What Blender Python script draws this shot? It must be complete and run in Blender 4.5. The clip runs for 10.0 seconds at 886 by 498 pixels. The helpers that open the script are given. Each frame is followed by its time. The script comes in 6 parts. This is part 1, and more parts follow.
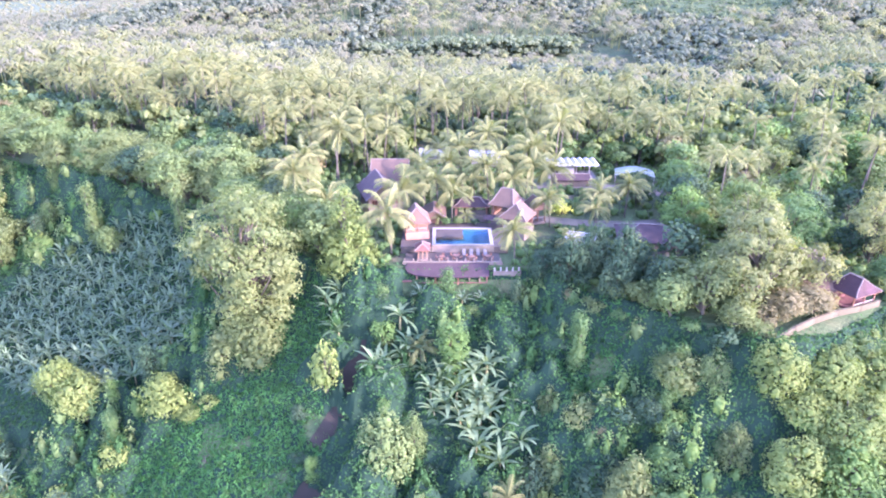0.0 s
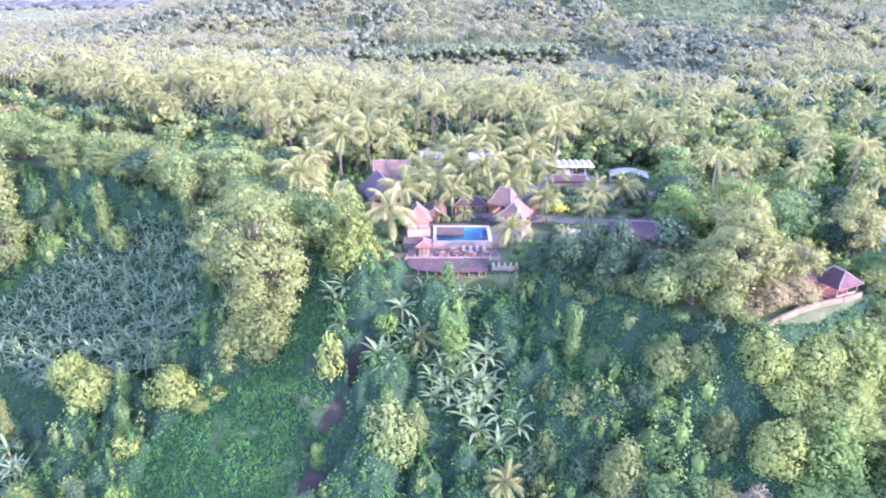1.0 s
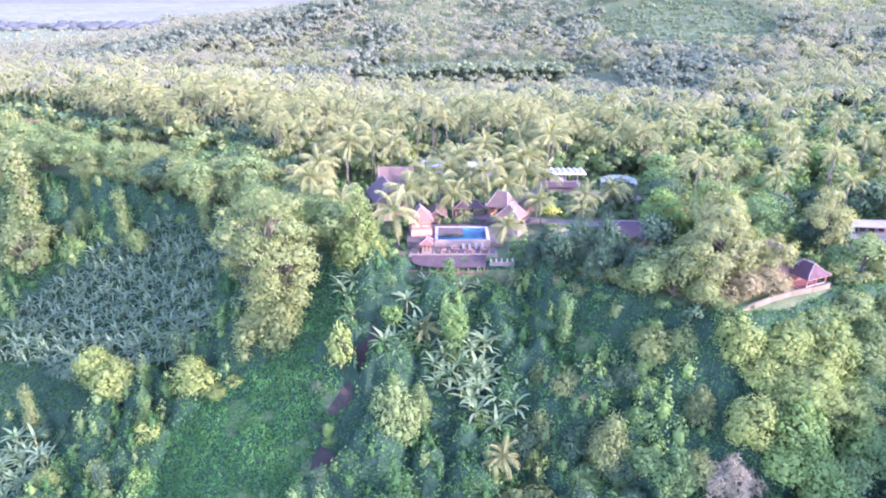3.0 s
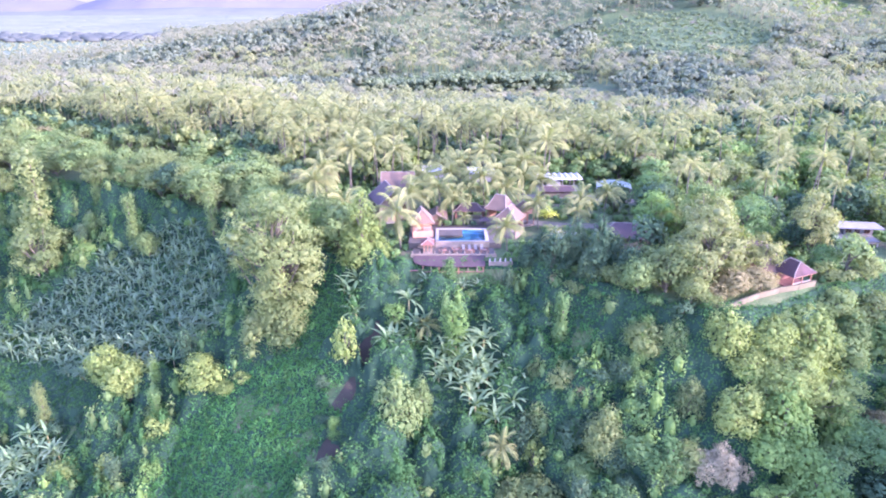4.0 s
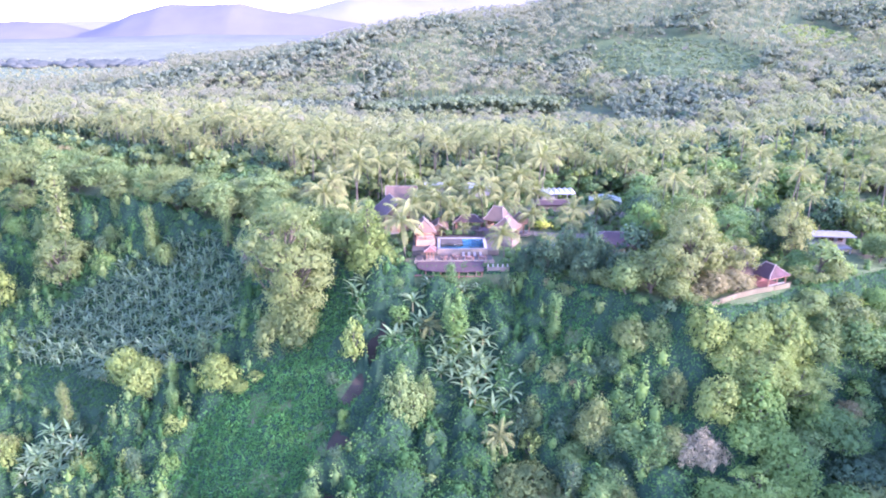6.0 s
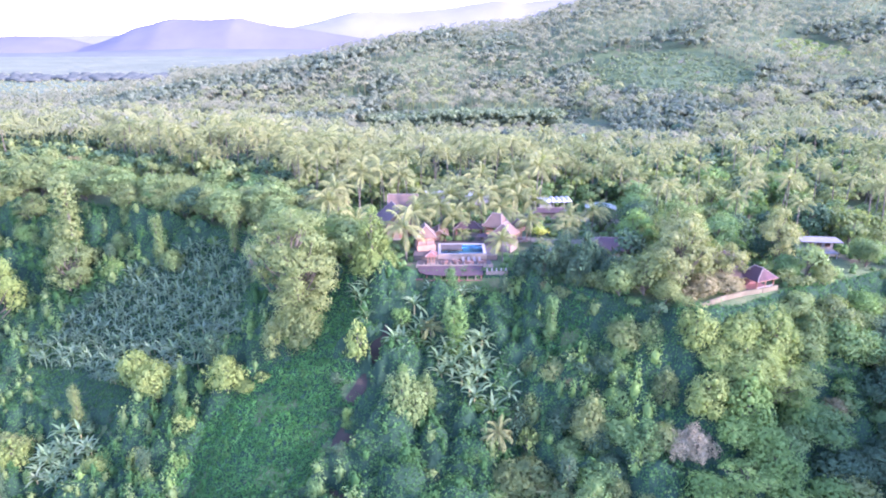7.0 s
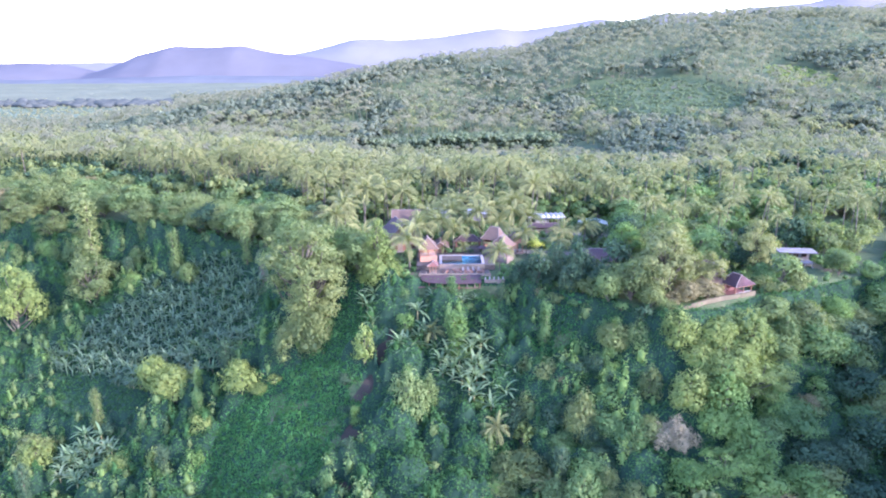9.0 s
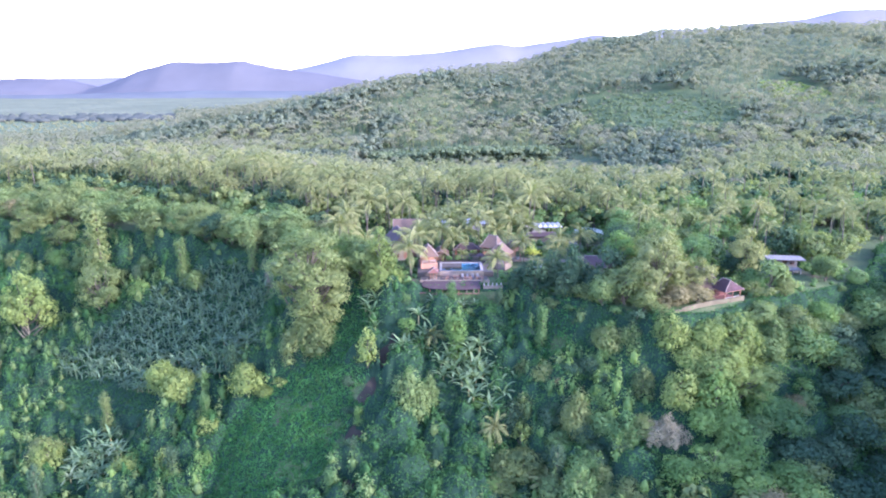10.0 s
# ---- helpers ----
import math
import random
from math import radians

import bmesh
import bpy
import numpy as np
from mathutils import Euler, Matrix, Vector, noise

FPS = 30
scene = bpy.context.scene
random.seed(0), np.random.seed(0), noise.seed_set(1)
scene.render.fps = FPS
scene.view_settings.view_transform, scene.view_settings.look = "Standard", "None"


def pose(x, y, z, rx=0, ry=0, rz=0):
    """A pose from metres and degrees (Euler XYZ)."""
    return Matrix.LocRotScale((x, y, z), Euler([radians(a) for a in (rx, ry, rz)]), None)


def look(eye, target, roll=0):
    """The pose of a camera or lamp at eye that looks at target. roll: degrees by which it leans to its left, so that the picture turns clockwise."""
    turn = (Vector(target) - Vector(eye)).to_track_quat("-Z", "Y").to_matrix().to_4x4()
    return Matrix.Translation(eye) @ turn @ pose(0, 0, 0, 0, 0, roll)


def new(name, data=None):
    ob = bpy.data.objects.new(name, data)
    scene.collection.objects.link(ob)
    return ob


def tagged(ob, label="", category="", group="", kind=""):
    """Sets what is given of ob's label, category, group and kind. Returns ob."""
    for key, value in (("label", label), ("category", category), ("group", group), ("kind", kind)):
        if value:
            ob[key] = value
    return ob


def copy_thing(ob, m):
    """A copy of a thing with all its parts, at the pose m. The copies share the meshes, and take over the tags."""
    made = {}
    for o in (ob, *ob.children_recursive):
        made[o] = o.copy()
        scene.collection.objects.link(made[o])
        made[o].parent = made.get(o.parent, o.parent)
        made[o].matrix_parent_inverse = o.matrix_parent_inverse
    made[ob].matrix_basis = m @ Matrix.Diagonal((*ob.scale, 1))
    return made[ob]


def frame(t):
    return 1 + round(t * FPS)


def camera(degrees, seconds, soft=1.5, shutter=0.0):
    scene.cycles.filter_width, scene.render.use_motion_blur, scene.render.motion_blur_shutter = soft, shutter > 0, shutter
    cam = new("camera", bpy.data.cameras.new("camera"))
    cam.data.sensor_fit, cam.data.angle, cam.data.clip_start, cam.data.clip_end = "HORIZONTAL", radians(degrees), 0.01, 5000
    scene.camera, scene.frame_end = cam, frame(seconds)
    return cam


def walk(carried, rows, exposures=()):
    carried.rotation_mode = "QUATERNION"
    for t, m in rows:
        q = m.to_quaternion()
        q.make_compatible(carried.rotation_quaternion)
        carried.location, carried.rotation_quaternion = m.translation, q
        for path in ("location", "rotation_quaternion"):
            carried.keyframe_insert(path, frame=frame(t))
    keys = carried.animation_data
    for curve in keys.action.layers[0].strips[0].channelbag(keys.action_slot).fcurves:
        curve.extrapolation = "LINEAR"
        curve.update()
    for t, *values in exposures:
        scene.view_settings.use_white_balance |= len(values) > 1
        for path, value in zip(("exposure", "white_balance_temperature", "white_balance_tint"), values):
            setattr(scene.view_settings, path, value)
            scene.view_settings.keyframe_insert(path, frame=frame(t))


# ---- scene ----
cam = camera(66.6, 10.0, soft=2.0)
METRES, EYE, TILT, LEAN, TURN = 60.0, 56.0, -24.0, 0.0, 0.0
ROWS = [
    (0.0, 0.0, 0.0, 0.0, 0.0, 0.0, -0.0),
    (0.5, -0.002, -0.0427, -0.0195, -0.03, 0.34, 0.03),
    (1.0, -0.0043, -0.086, -0.0395, -0.06, 0.67, 0.07),
    (1.5, -0.0064, -0.1292, -0.0587, -0.08, 1.01, 0.11),
    (2.0, -0.0092, -0.1733, -0.0788, -0.12, 1.41, 0.12),
    (2.5, -0.0116, -0.2164, -0.0987, -0.14, 1.84, 0.15),
    (4.0, -0.019, -0.3474, -0.1603, -0.22, 3.17, 0.22),
    (4.5, -0.0214, -0.3915, -0.1805, -0.24, 3.63, 0.25),
    (5.0, -0.0241, -0.4357, -0.2009, -0.26, 4.15, 0.27),
    (5.5, -0.0272, -0.4802, -0.2214, -0.28, 4.7, 0.28),
    (7.0, -0.0349, -0.6165, -0.2839, -0.34, 6.34, 0.33),
    (7.5, -0.0377, -0.6626, -0.3058, -0.36, 6.9, 0.35),
    (8.0, -0.0407, -0.7096, -0.3274, -0.38, 7.43, 0.37),
    (8.5, -0.0437, -0.7573, -0.3498, -0.4, 7.97, 0.4),
    (9.0, -0.0466, -0.806, -0.3716, -0.43, 8.46, 0.41),
    (9.5, -0.0497, -0.8551, -0.3941, -0.47, 8.76, 0.43),
    (10.0, -0.0531, -0.906, -0.4197, -0.51, 9.67, 0.44),
]
EXPOSURES = [(0.0, 4.14, 5740, 60), (2.5, 4.13, 5700, 60), (5.0, 4.05, 5590, 60), (7.5, 3.89, 5530, 53), (10.0, 3.51, 5480, 42)]
walk(cam, [(t, pose(0, 0, EYE, TILT, LEAN, TURN) @ pose(METRES * x, METRES * y, METRES * z, 90 + pitch, roll, yaw)) for t, x, y, z, yaw, pitch, roll in ROWS], EXPOSURES)

# ---- sky and sun ----
SUN_ELEVATION, SUN_AZIMUTH = 22.0, 115.0          # degrees; azimuth clockwise from +y
world = bpy.data.worlds.new("sky")
scene.world = world
world.use_nodes = True
nt = world.node_tree
sky = nt.nodes.new("ShaderNodeTexSky")
sky.sky_type = "NISHITA"
sky.sun_disc = False
sky.sun_elevation = radians(SUN_ELEVATION)
sky.sun_rotation = radians(SUN_AZIMUTH)
sky.air_density, sky.dust_density, sky.ozone_density = 1.0, 0.6, 1.2
nt.nodes["Background"].inputs["Strength"].default_value = 0.15
nt.links.new(sky.outputs["Color"], nt.nodes["Background"].inputs["Color"])
sun = new("sun", bpy.data.lights.new("sun", "SUN"))
sun.data.energy, sun.data.angle, sun.data.color = 1.4, radians(0.6), (1.0, 0.9, 0.72)
az, el = radians(SUN_AZIMUTH), radians(SUN_ELEVATION)
sun.matrix_world = look((math.sin(az) * math.cos(el) * 100, math.cos(az) * math.cos(el) * 100, math.sin(el) * 100), (0, 0, 0))


# ---- materials ----
def material(name, rough=0.7, spec=0.3, metal=0.0):
    m = bpy.data.materials.new(name)
    m.use_nodes = True
    b = m.node_tree.nodes["Principled BSDF"]
    b.inputs["Roughness"].default_value = rough
    b.inputs["Specular IOR Level"].default_value = spec
    b.inputs["Metallic"].default_value = metal
    return m, m.node_tree, b


def ramp(tree, fac, stops):
    r = tree.nodes.new("ShaderNodeValToRGB")
    e = r.color_ramp.elements
    while len(e) < len(stops):
        e.new(0.5)
    for el_, (p, c) in zip(e, stops):
        el_.position, el_.color = p, (*c, 1)
    tree.links.new(fac, r.inputs["Fac"])
    return r.outputs["Color"]


def noise_tex(tree, scale, detail=3.0, vec=None, rough=0.6):
    n = tree.nodes.new("ShaderNodeTexNoise")
    n.inputs["Scale"].default_value, n.inputs["Detail"].default_value = scale, detail
    n.inputs["Roughness"].default_value = rough
    if vec is None:
        vec = tree.nodes.new("ShaderNodeNewGeometry").outputs["Position"]
    tree.links.new(vec, n.inputs["Vector"])
    return n.outputs["Fac"]


def mixed(tree, fac, a, b, blend="MIX"):
    m = tree.nodes.new("ShaderNodeMix")
    m.data_type, m.blend_type = "RGBA", blend
    for socket, v in ((m.inputs["Factor"], fac), (m.inputs["A"], a), (m.inputs["B"], b)):
        if isinstance(v, (int, float)):
            socket.default_value = v
        elif isinstance(v, tuple):
            socket.default_value = (*v, 1)
        else:
            tree.links.new(v, socket)
    return m.outputs["Result"]


def bump(tree, b, height, strength=0.4, distance=0.1):
    n = tree.nodes.new("ShaderNodeBump")
    n.inputs["Strength"].default_value, n.inputs["Distance"].default_value = strength, distance
    tree.links.new(height, n.inputs["Height"])
    tree.links.new(n.outputs["Normal"], b.inputs["Normal"])


def foliage(name, dark, mid, light, through_light=0.42, rough=0.5, patch=0.12, dry=1.0, grain=0.17):
    """Leaves: three tones by leaf and by patch, some light passing through; dry shifts the green towards olive."""
    shift = (1 + 0.19 * dry, 1 - 0.05 * dry, 1 + 0.2 * dry)
    dark, mid, light = [tuple(k * (1.16 * v + 0.14 * (0.3 * c[0] + 0.6 * c[1] + 0.1 * c[2])) for v, k in zip(c, shift)) for c in (dark, mid, light)]
    m, t, b = material(name, rough + 0.1, 0.08)
    geo = t.nodes.new("ShaderNodeNewGeometry")
    info = t.nodes.new("ShaderNodeObjectInfo")
    big = noise_tex(t, patch, 3.0, geo.outputs["Position"])
    add = t.nodes.new("ShaderNodeMath")
    add.operation = "MULTIPLY_ADD"
    t.links.new(geo.outputs["Random Per Island"], add.inputs[0])
    add.inputs[1].default_value = grain
    t.links.new(big, add.inputs[2])
    add2 = t.nodes.new("ShaderNodeMath")
    add2.operation = "MULTIPLY_ADD"
    t.links.new(info.outputs["Random"], add2.inputs[0])
    add2.inputs[1].default_value = 0.3
    t.links.new(add.outputs[0], add2.inputs[2])
    col = ramp(t, add2.outputs[0], [(0.45, dark), (0.8, mid), (1.15, light)])
    # ramp positions lie in 0..1, so squeeze the sum first
    sq = t.nodes.new("ShaderNodeMath")
    sq.operation = "MULTIPLY"
    sq.inputs[1].default_value = 0.72
    t.links.new(add2.outputs[0], sq.inputs[0])
    r = [n for n in t.nodes if n.type == "VALTORGB"][0]
    t.links.new(sq.outputs[0], r.inputs["Fac"])
    for e, p in zip(r.color_ramp.elements, (0.25, 0.5, 0.78)):
        e.position = p
    t.links.new(col, b.inputs["Base Color"])
    tr = t.nodes.new("ShaderNodeBsdfTranslucent")
    t.links.new(mixed(t, 1.0, col, (1.35, 1.45, 0.7), "MULTIPLY"), tr.inputs["Color"])
    mx = t.nodes.new("ShaderNodeMixShader")
    mx.inputs[0].default_value = through_light
    t.links.new(b.outputs[0], mx.inputs[1])
    t.links.new(tr.outputs[0], mx.inputs[2])
    t.links.new(mx.outputs[0], t.nodes["Material Output"].inputs["Surface"])
    return m


def surface(name, a, b_, scale=1.0, rough=0.8, spec=0.25, fine=12.0, depth=0.03, metal=0.0, stain=None):
    """A plain surface of two tones with fine grain, stains and relief."""
    m, t, b = material(name, rough, spec, metal)
    obj = t.nodes.new("ShaderNodeTexCoord").outputs["Object"]
    big = noise_tex(t, scale, 4.0, obj)
    col = ramp(t, big, [(0.3, a), (0.7, b_)])
    grain = noise_tex(t, fine, 5.0, obj)
    col = mixed(t, 0.35, col, ramp(t, grain, [(0.3, (0.55, 0.55, 0.55)), (0.7, (1, 1, 1))]), "MULTIPLY")
    if stain:
        col = mixed(t, ramp(t, noise_tex(t, scale * 0.4, 5.0, obj), [(0.5, (0, 0, 0)), (0.75, (1, 1, 1))]), col, stain)
    t.links.new(col, b.inputs["Base Color"])
    bump(t, b, grain, 0.5, depth)
    return m


LEAF_OLIVE = foliage("olive_leaves", (0.046, 0.082, 0.024), (0.077, 0.119, 0.032), (0.108, 0.148, 0.042), 0.42, 0.5, 0.12, 0.4)
LEAF_GREEN = foliage("green_leaves", (0.024, 0.073, 0.022), (0.052, 0.119, 0.031), (0.095, 0.16, 0.044), 0.42, 0.5, 0.12, 0.4)
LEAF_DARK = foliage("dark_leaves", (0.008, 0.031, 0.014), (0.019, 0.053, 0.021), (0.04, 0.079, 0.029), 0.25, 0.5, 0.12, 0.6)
LEAF_LIME = foliage("lime_leaves", (0.064, 0.104, 0.024), (0.094, 0.142, 0.03), (0.125, 0.17, 0.038), 0.4, 0.5, 0.12, 0.15)
LEAF_BRIGHT = foliage("bright_green_leaves", (0.04, 0.09, 0.022), (0.062, 0.13, 0.027), (0.095, 0.165, 0.036), 0.4, 0.5, 0.12, 0.15)
LEAF_PALE = foliage("pale_vine_leaves", (0.043, 0.081, 0.022), (0.066, 0.114, 0.03), (0.09, 0.14, 0.038), 0.35, 0.5, 0.12, 0.25)
LEAF_BROWN = foliage("dry_brown_leaves", (0.06, 0.068, 0.026), (0.098, 0.1, 0.038), (0.14, 0.135, 0.052), 0.3, 0.5, 0.12, 0.3)
LEAF_TAN = foliage("tan_olive_leaves", (0.06, 0.084, 0.026), (0.088, 0.115, 0.034), (0.118, 0.142, 0.043), 0.35, 0.5, 0.12, 0.25)
LEAF_YELLOW = foliage("yellow_leaves", (0.2, 0.23, 0.02), (0.3, 0.33, 0.03), (0.4, 0.42, 0.05), 0.3, 0.5, 0.12, 0.0)
LEAF_PALM = foliage("palm_fronds", (0.054, 0.082, 0.024), (0.087, 0.115, 0.032), (0.12, 0.143, 0.042), 0.35, 0.4, 0.05, 0.5)
LEAF_BANANA = foliage("banana_leaves", (0.042, 0.09, 0.045), (0.07, 0.13, 0.06), (0.118, 0.18, 0.084), 0.35, 0.38, 0.12, 0.5)
LEAF_BANANA_PALE = foliage("pale_banana_leaves", (0.042, 0.096, 0.042), (0.07, 0.132, 0.055), (0.115, 0.18, 0.078), 0.4, 0.38, 0.12, 0.3)
LEAF_SLOPE = foliage("slope_creepers", (0.013, 0.048, 0.012), (0.022, 0.074, 0.017), (0.038, 0.098, 0.023), 0.3, 0.65, 0.09, 0.15, 0.1)
# The two far leaf tones hold distance haze: greyer and bluer than near leaves.
LEAF_HAZY = foliage("hazy_palm_crowns", (0.05, 0.075, 0.037), (0.08, 0.105, 0.049), (0.118, 0.139, 0.065), 0.4, 0.85, 0.012, 0.7)
LEAF_HAZY_WOOD = foliage("far_forest", (0.03, 0.053, 0.033), (0.05, 0.08, 0.044), (0.08, 0.111, 0.057), 0.3, 0.85, 0.02, 0.6)
LEAF_GREY = foliage("bare_grey_twigs", (0.095, 0.09, 0.05), (0.135, 0.125, 0.068), (0.175, 0.16, 0.088), 0.1, 0.8, 0.12, 0.1)
LEAF_GRASS = foliage("slope_grass", (0.018, 0.096, 0.018), (0.028, 0.12, 0.024), (0.042, 0.142, 0.03), 0.35, 0.6, 0.06, 0.1, 0.08)
# Near-black green that paints the shade in gaps between the creeper leaves.
FLOOR_SHADE = surface("shade_dark_floor", (0.009, 0.026, 0.015), (0.016, 0.04, 0.022), 0.3, 0.95, 0.1, 2.0, 0.2)
BARK = surface("bark", (0.06, 0.056, 0.04), (0.11, 0.10, 0.075), 1.5, 0.9, 0.15, 9.0, 0.05)
PALM_BARK = surface("palm_bark", (0.06, 0.055, 0.042), (0.11, 0.1, 0.077), 1.2, 0.9, 0.15, 6.0, 0.04)


# ---- mesh helpers ----
class Soup:
    """Gathers vertices and faces of many small pieces for one mesh."""

    def __init__(self):
        self.v, self.f, self.n = [], [], 0

    def add(self, v, f):
        v = np.asarray(v, float).reshape(-1, 3)
        self.f.append(np.asarray(f, int) + self.n)
        self.v.append(v)
        self.n += len(v)

    def mesh(self, name, mat, smooth=False):
        me = bpy.data.meshes.new(name)
        v = np.concatenate(self.v)
        loops = np.concatenate([f.ravel() for f in self.f])
        sizes = np.concatenate([np.full(len(f), f.shape[1]) for f in self.f])
        starts = np.concatenate([[0], np.cumsum(sizes)[:-1]])
        me.vertices.add(len(v))
        me.vertices.foreach_set("co", v.ravel())
        me.loops.add(len(loops))
        me.loops.foreach_set("vertex_index", loops.astype(np.int32))
        me.polygons.add(len(sizes))
        me.polygons.foreach_set("loop_start", starts.astype(np.int32))
        me.update(calc_edges=True)
        me.validate()
        if smooth:
            me.polygons.foreach_set("use_smooth", np.ones(len(sizes), bool))
        me.materials.append(mat)
        return me


def icosphere(level):
    bm = bmesh.new()
    bmesh.ops.create_icosphere(bm, subdivisions=level, radius=1.0)
    v = np.array([x.co[:] for x in bm.verts])
    f = np.array([[x.index for x in p.verts] for p in bm.faces])
    bm.free()
    return v, f


ICO0, ICO1 = icosphere(1), icosphere(2)


def blob(soup, rng, c, r, ico=ICO1, rough=0.25):
    v = ico[0] * (1 + rng.uniform(-rough, rough, (len(ico[0]), 1)))
    soup.add(v * np.asarray(r) + np.asarray(c), ico[1])


def leaves(soup, rng, p, n, size, slim=0.5, tilt=0.5):
    """Pointed leaf sprays at points p, facing roughly along n."""
    k = len(p)
    n = n + rng.normal(0, tilt, (k, 3))
    n /= np.linalg.norm(n, axis=1, keepdims=True) + 1e-9
    a = np.cross(n, rng.normal(0, 1, (k, 3)))
    a /= np.linalg.norm(a, axis=1, keepdims=True) + 1e-9
    b = np.cross(n, a)
    s = (size * rng.uniform(0.6, 1.3, k))[:, None]
    v = np.stack([p - a * s * 0.5 - n * s * 0.12, p + b * s * 0.5 * slim, p + a * s * 0.5 - n * s * 0.12, p - b * s * 0.5 * slim], 1)
    soup.add(v.reshape(-1, 3), np.arange(4 * k).reshape(-1, 4))


def sphere_dirs(rng, k, low=-0.4):
    z = rng.uniform(low, 1, k)
    a = rng.uniform(0, 2 * np.pi, k)
    r = np.sqrt(1 - np.clip(z, -1, 1) ** 2)
    return np.stack([r * np.cos(a), r * np.sin(a), z], 1)


def clump(soup, rng, c, r, count, leaf, slim=0.5, ico=ICO0, core=0.68, low=-0.5):
    """A leafy mass: a ragged small core under loose, outward leaf sprays."""
    r3 = np.asarray(r) * np.ones(3)
    blob(soup, rng, c, r3 * core, ico, 0.35)
    d = sphere_dirs(rng, count, low)
    leaves(soup, rng, np.asarray(c) + d * r3 * rng.uniform(0.76, 1.14, (count, 1)), d, leaf, slim, 0.3)


def lumps(x, y, scale, seed=0):
    """Smooth random relief between 0 and 1."""
    x, y = np.asarray(x, float) / scale, np.asarray(y, float) / scale
    i, j = np.floor(x), np.floor(y)
    u, v = x - i, y - j
    u, v = u * u * (3 - 2 * u), v * v * (3 - 2 * v)

    def h(a, b):
        s = np.sin(a * 127.1 + b * 311.7 + seed * 74.7) * 43758.5453
        return s - np.floor(s)

    return (h(i, j) * (1 - u) + h(i + 1, j) * u) * (1 - v) + (h(i, j + 1) * (1 - u) + h(i + 1, j + 1) * u) * v


def bushes(x, y, cell, seed, gaps=0.15):
    """Relief of crowded round bushes: the highest dome of the neighbouring cells, in cell units."""
    x, y = np.asarray(x, float) / cell, np.asarray(y, float) / cell
    i, j = np.floor(x), np.floor(y)
    out = np.zeros_like(x)

    def h(a, b, k):
        s = np.sin(a * 127.1 + b * 311.7 + (seed + k) * 74.7) * 43758.5453
        return s - np.floor(s)

    for di in (-1, 0, 1):
        for dj in (-1, 0, 1):
            a, b = i + di, j + dj
            cx, cy = a + 0.1 + 0.8 * h(a, b, 0), b + 0.1 + 0.8 * h(a, b, 1)
            r = 0.45 + 0.5 * h(a, b, 2)
            tall = np.where(h(a, b, 3) < gaps, 0.0, 0.6 + 0.8 * h(a, b, 4))
            d2 = ((x - cx) ** 2 + (y - cy) ** 2) / (r * r)
            out = np.maximum(out, r * tall * np.sqrt(np.maximum(0, 1 - d2)))
    return out


def tube(soup, path, radii, sides=7):
    """A tapered round bar along a path."""
    path = np.asarray(path, float)
    rings = []
    for i, p in enumerate(path):
        d = path[min(i + 1, len(path) - 1)] - path[max(i - 1, 0)]
        d = d / (np.linalg.norm(d) + 1e-9)
        a = np.cross(d, (0.31, 0.95, 0.05))
        a /= np.linalg.norm(a) + 1e-9
        b = np.cross(d, a)
        t = np.arange(sides) * 2 * np.pi / sides
        rings.append(p + radii[i] * (np.outer(np.cos(t), a) + np.outer(np.sin(t), b)))
    k = len(path)
    idx = np.arange(k * sides).reshape(k, sides)
    f = np.stack([idx[:-1], np.roll(idx[:-1], -1, 1), np.roll(idx[1:], -1, 1), idx[1:]], -1).reshape(-1, 4)
    soup.add(np.concatenate(rings), f)


def child(name, data, parent, m=None, label=""):
    ob = new(name, data)
    ob.parent = parent
    if m is not None:
        ob.matrix_local = m
    return tagged(ob, label) if label else ob


def part(name, bm, mat, parent, label="", m=None):
    """One mesh object out of a bmesh, under a thing or a part."""
    me = bpy.data.meshes.new(name)
    bmesh.ops.recalc_face_normals(bm, faces=bm.faces)
    bm.to_mesh(me)
    bm.free()
    me.materials.append(mat)
    return child(name, me, parent, m, label)


def box(bm, x0, x1, y0, y1, z0, z1, bevel=0.0):
    r = bmesh.ops.create_cube(bm, size=1.0, matrix=Matrix.Translation(((x0 + x1) / 2, (y0 + y1) / 2, (z0 + z1) / 2)) @ Matrix.Diagonal((x1 - x0, y1 - y0, z1 - z0, 1)))
    if bevel:
        es = {e for v in r["verts"] for e in v.link_edges}
        bmesh.ops.bevel(bm, geom=list(es), offset=bevel, segments=1, affect="EDGES")
    return bm


def boxed(*a, **k):
    return box(bmesh.new(), *a, **k)


def rod(x, y, z0, z1, r, sides=10, r2=None):
    bm = bmesh.new()
    bmesh.ops.create_cone(bm, cap_ends=True, segments=sides, radius1=r, radius2=r if r2 is None else r2, depth=z1 - z0, matrix=Matrix.Translation((x, y, (z0 + z1) / 2)))
    return bm


def poly_prism(points, z0, z1, bm=None):
    """A slab over a plan outline."""
    bm = bm or bmesh.new()
    lo = [bm.verts.new((x, y, z0)) for x, y in points]
    hi = [bm.verts.new((x, y, z1)) for x, y in points]
    bm.faces.new(lo[::-1])
    bm.faces.new(hi)
    for i in range(len(points)):
        j = (i + 1) % len(points)
        bm.faces.new((lo[i], lo[j], hi[j], hi[i]))
    return bm


def thing(name, label, category, loc=(0, 0, 0), rz=0.0, group=""):
    ob = new(name)
    ob.empty_display_size = 0.3
    ob.matrix_basis = pose(*loc, 0, 0, rz)
    return tagged(ob, label, category, group)


# ---- the lie of the land ----
def smooth(t):
    t = np.clip(t, 0, 1)
    return t * t * (3 - 2 * t)


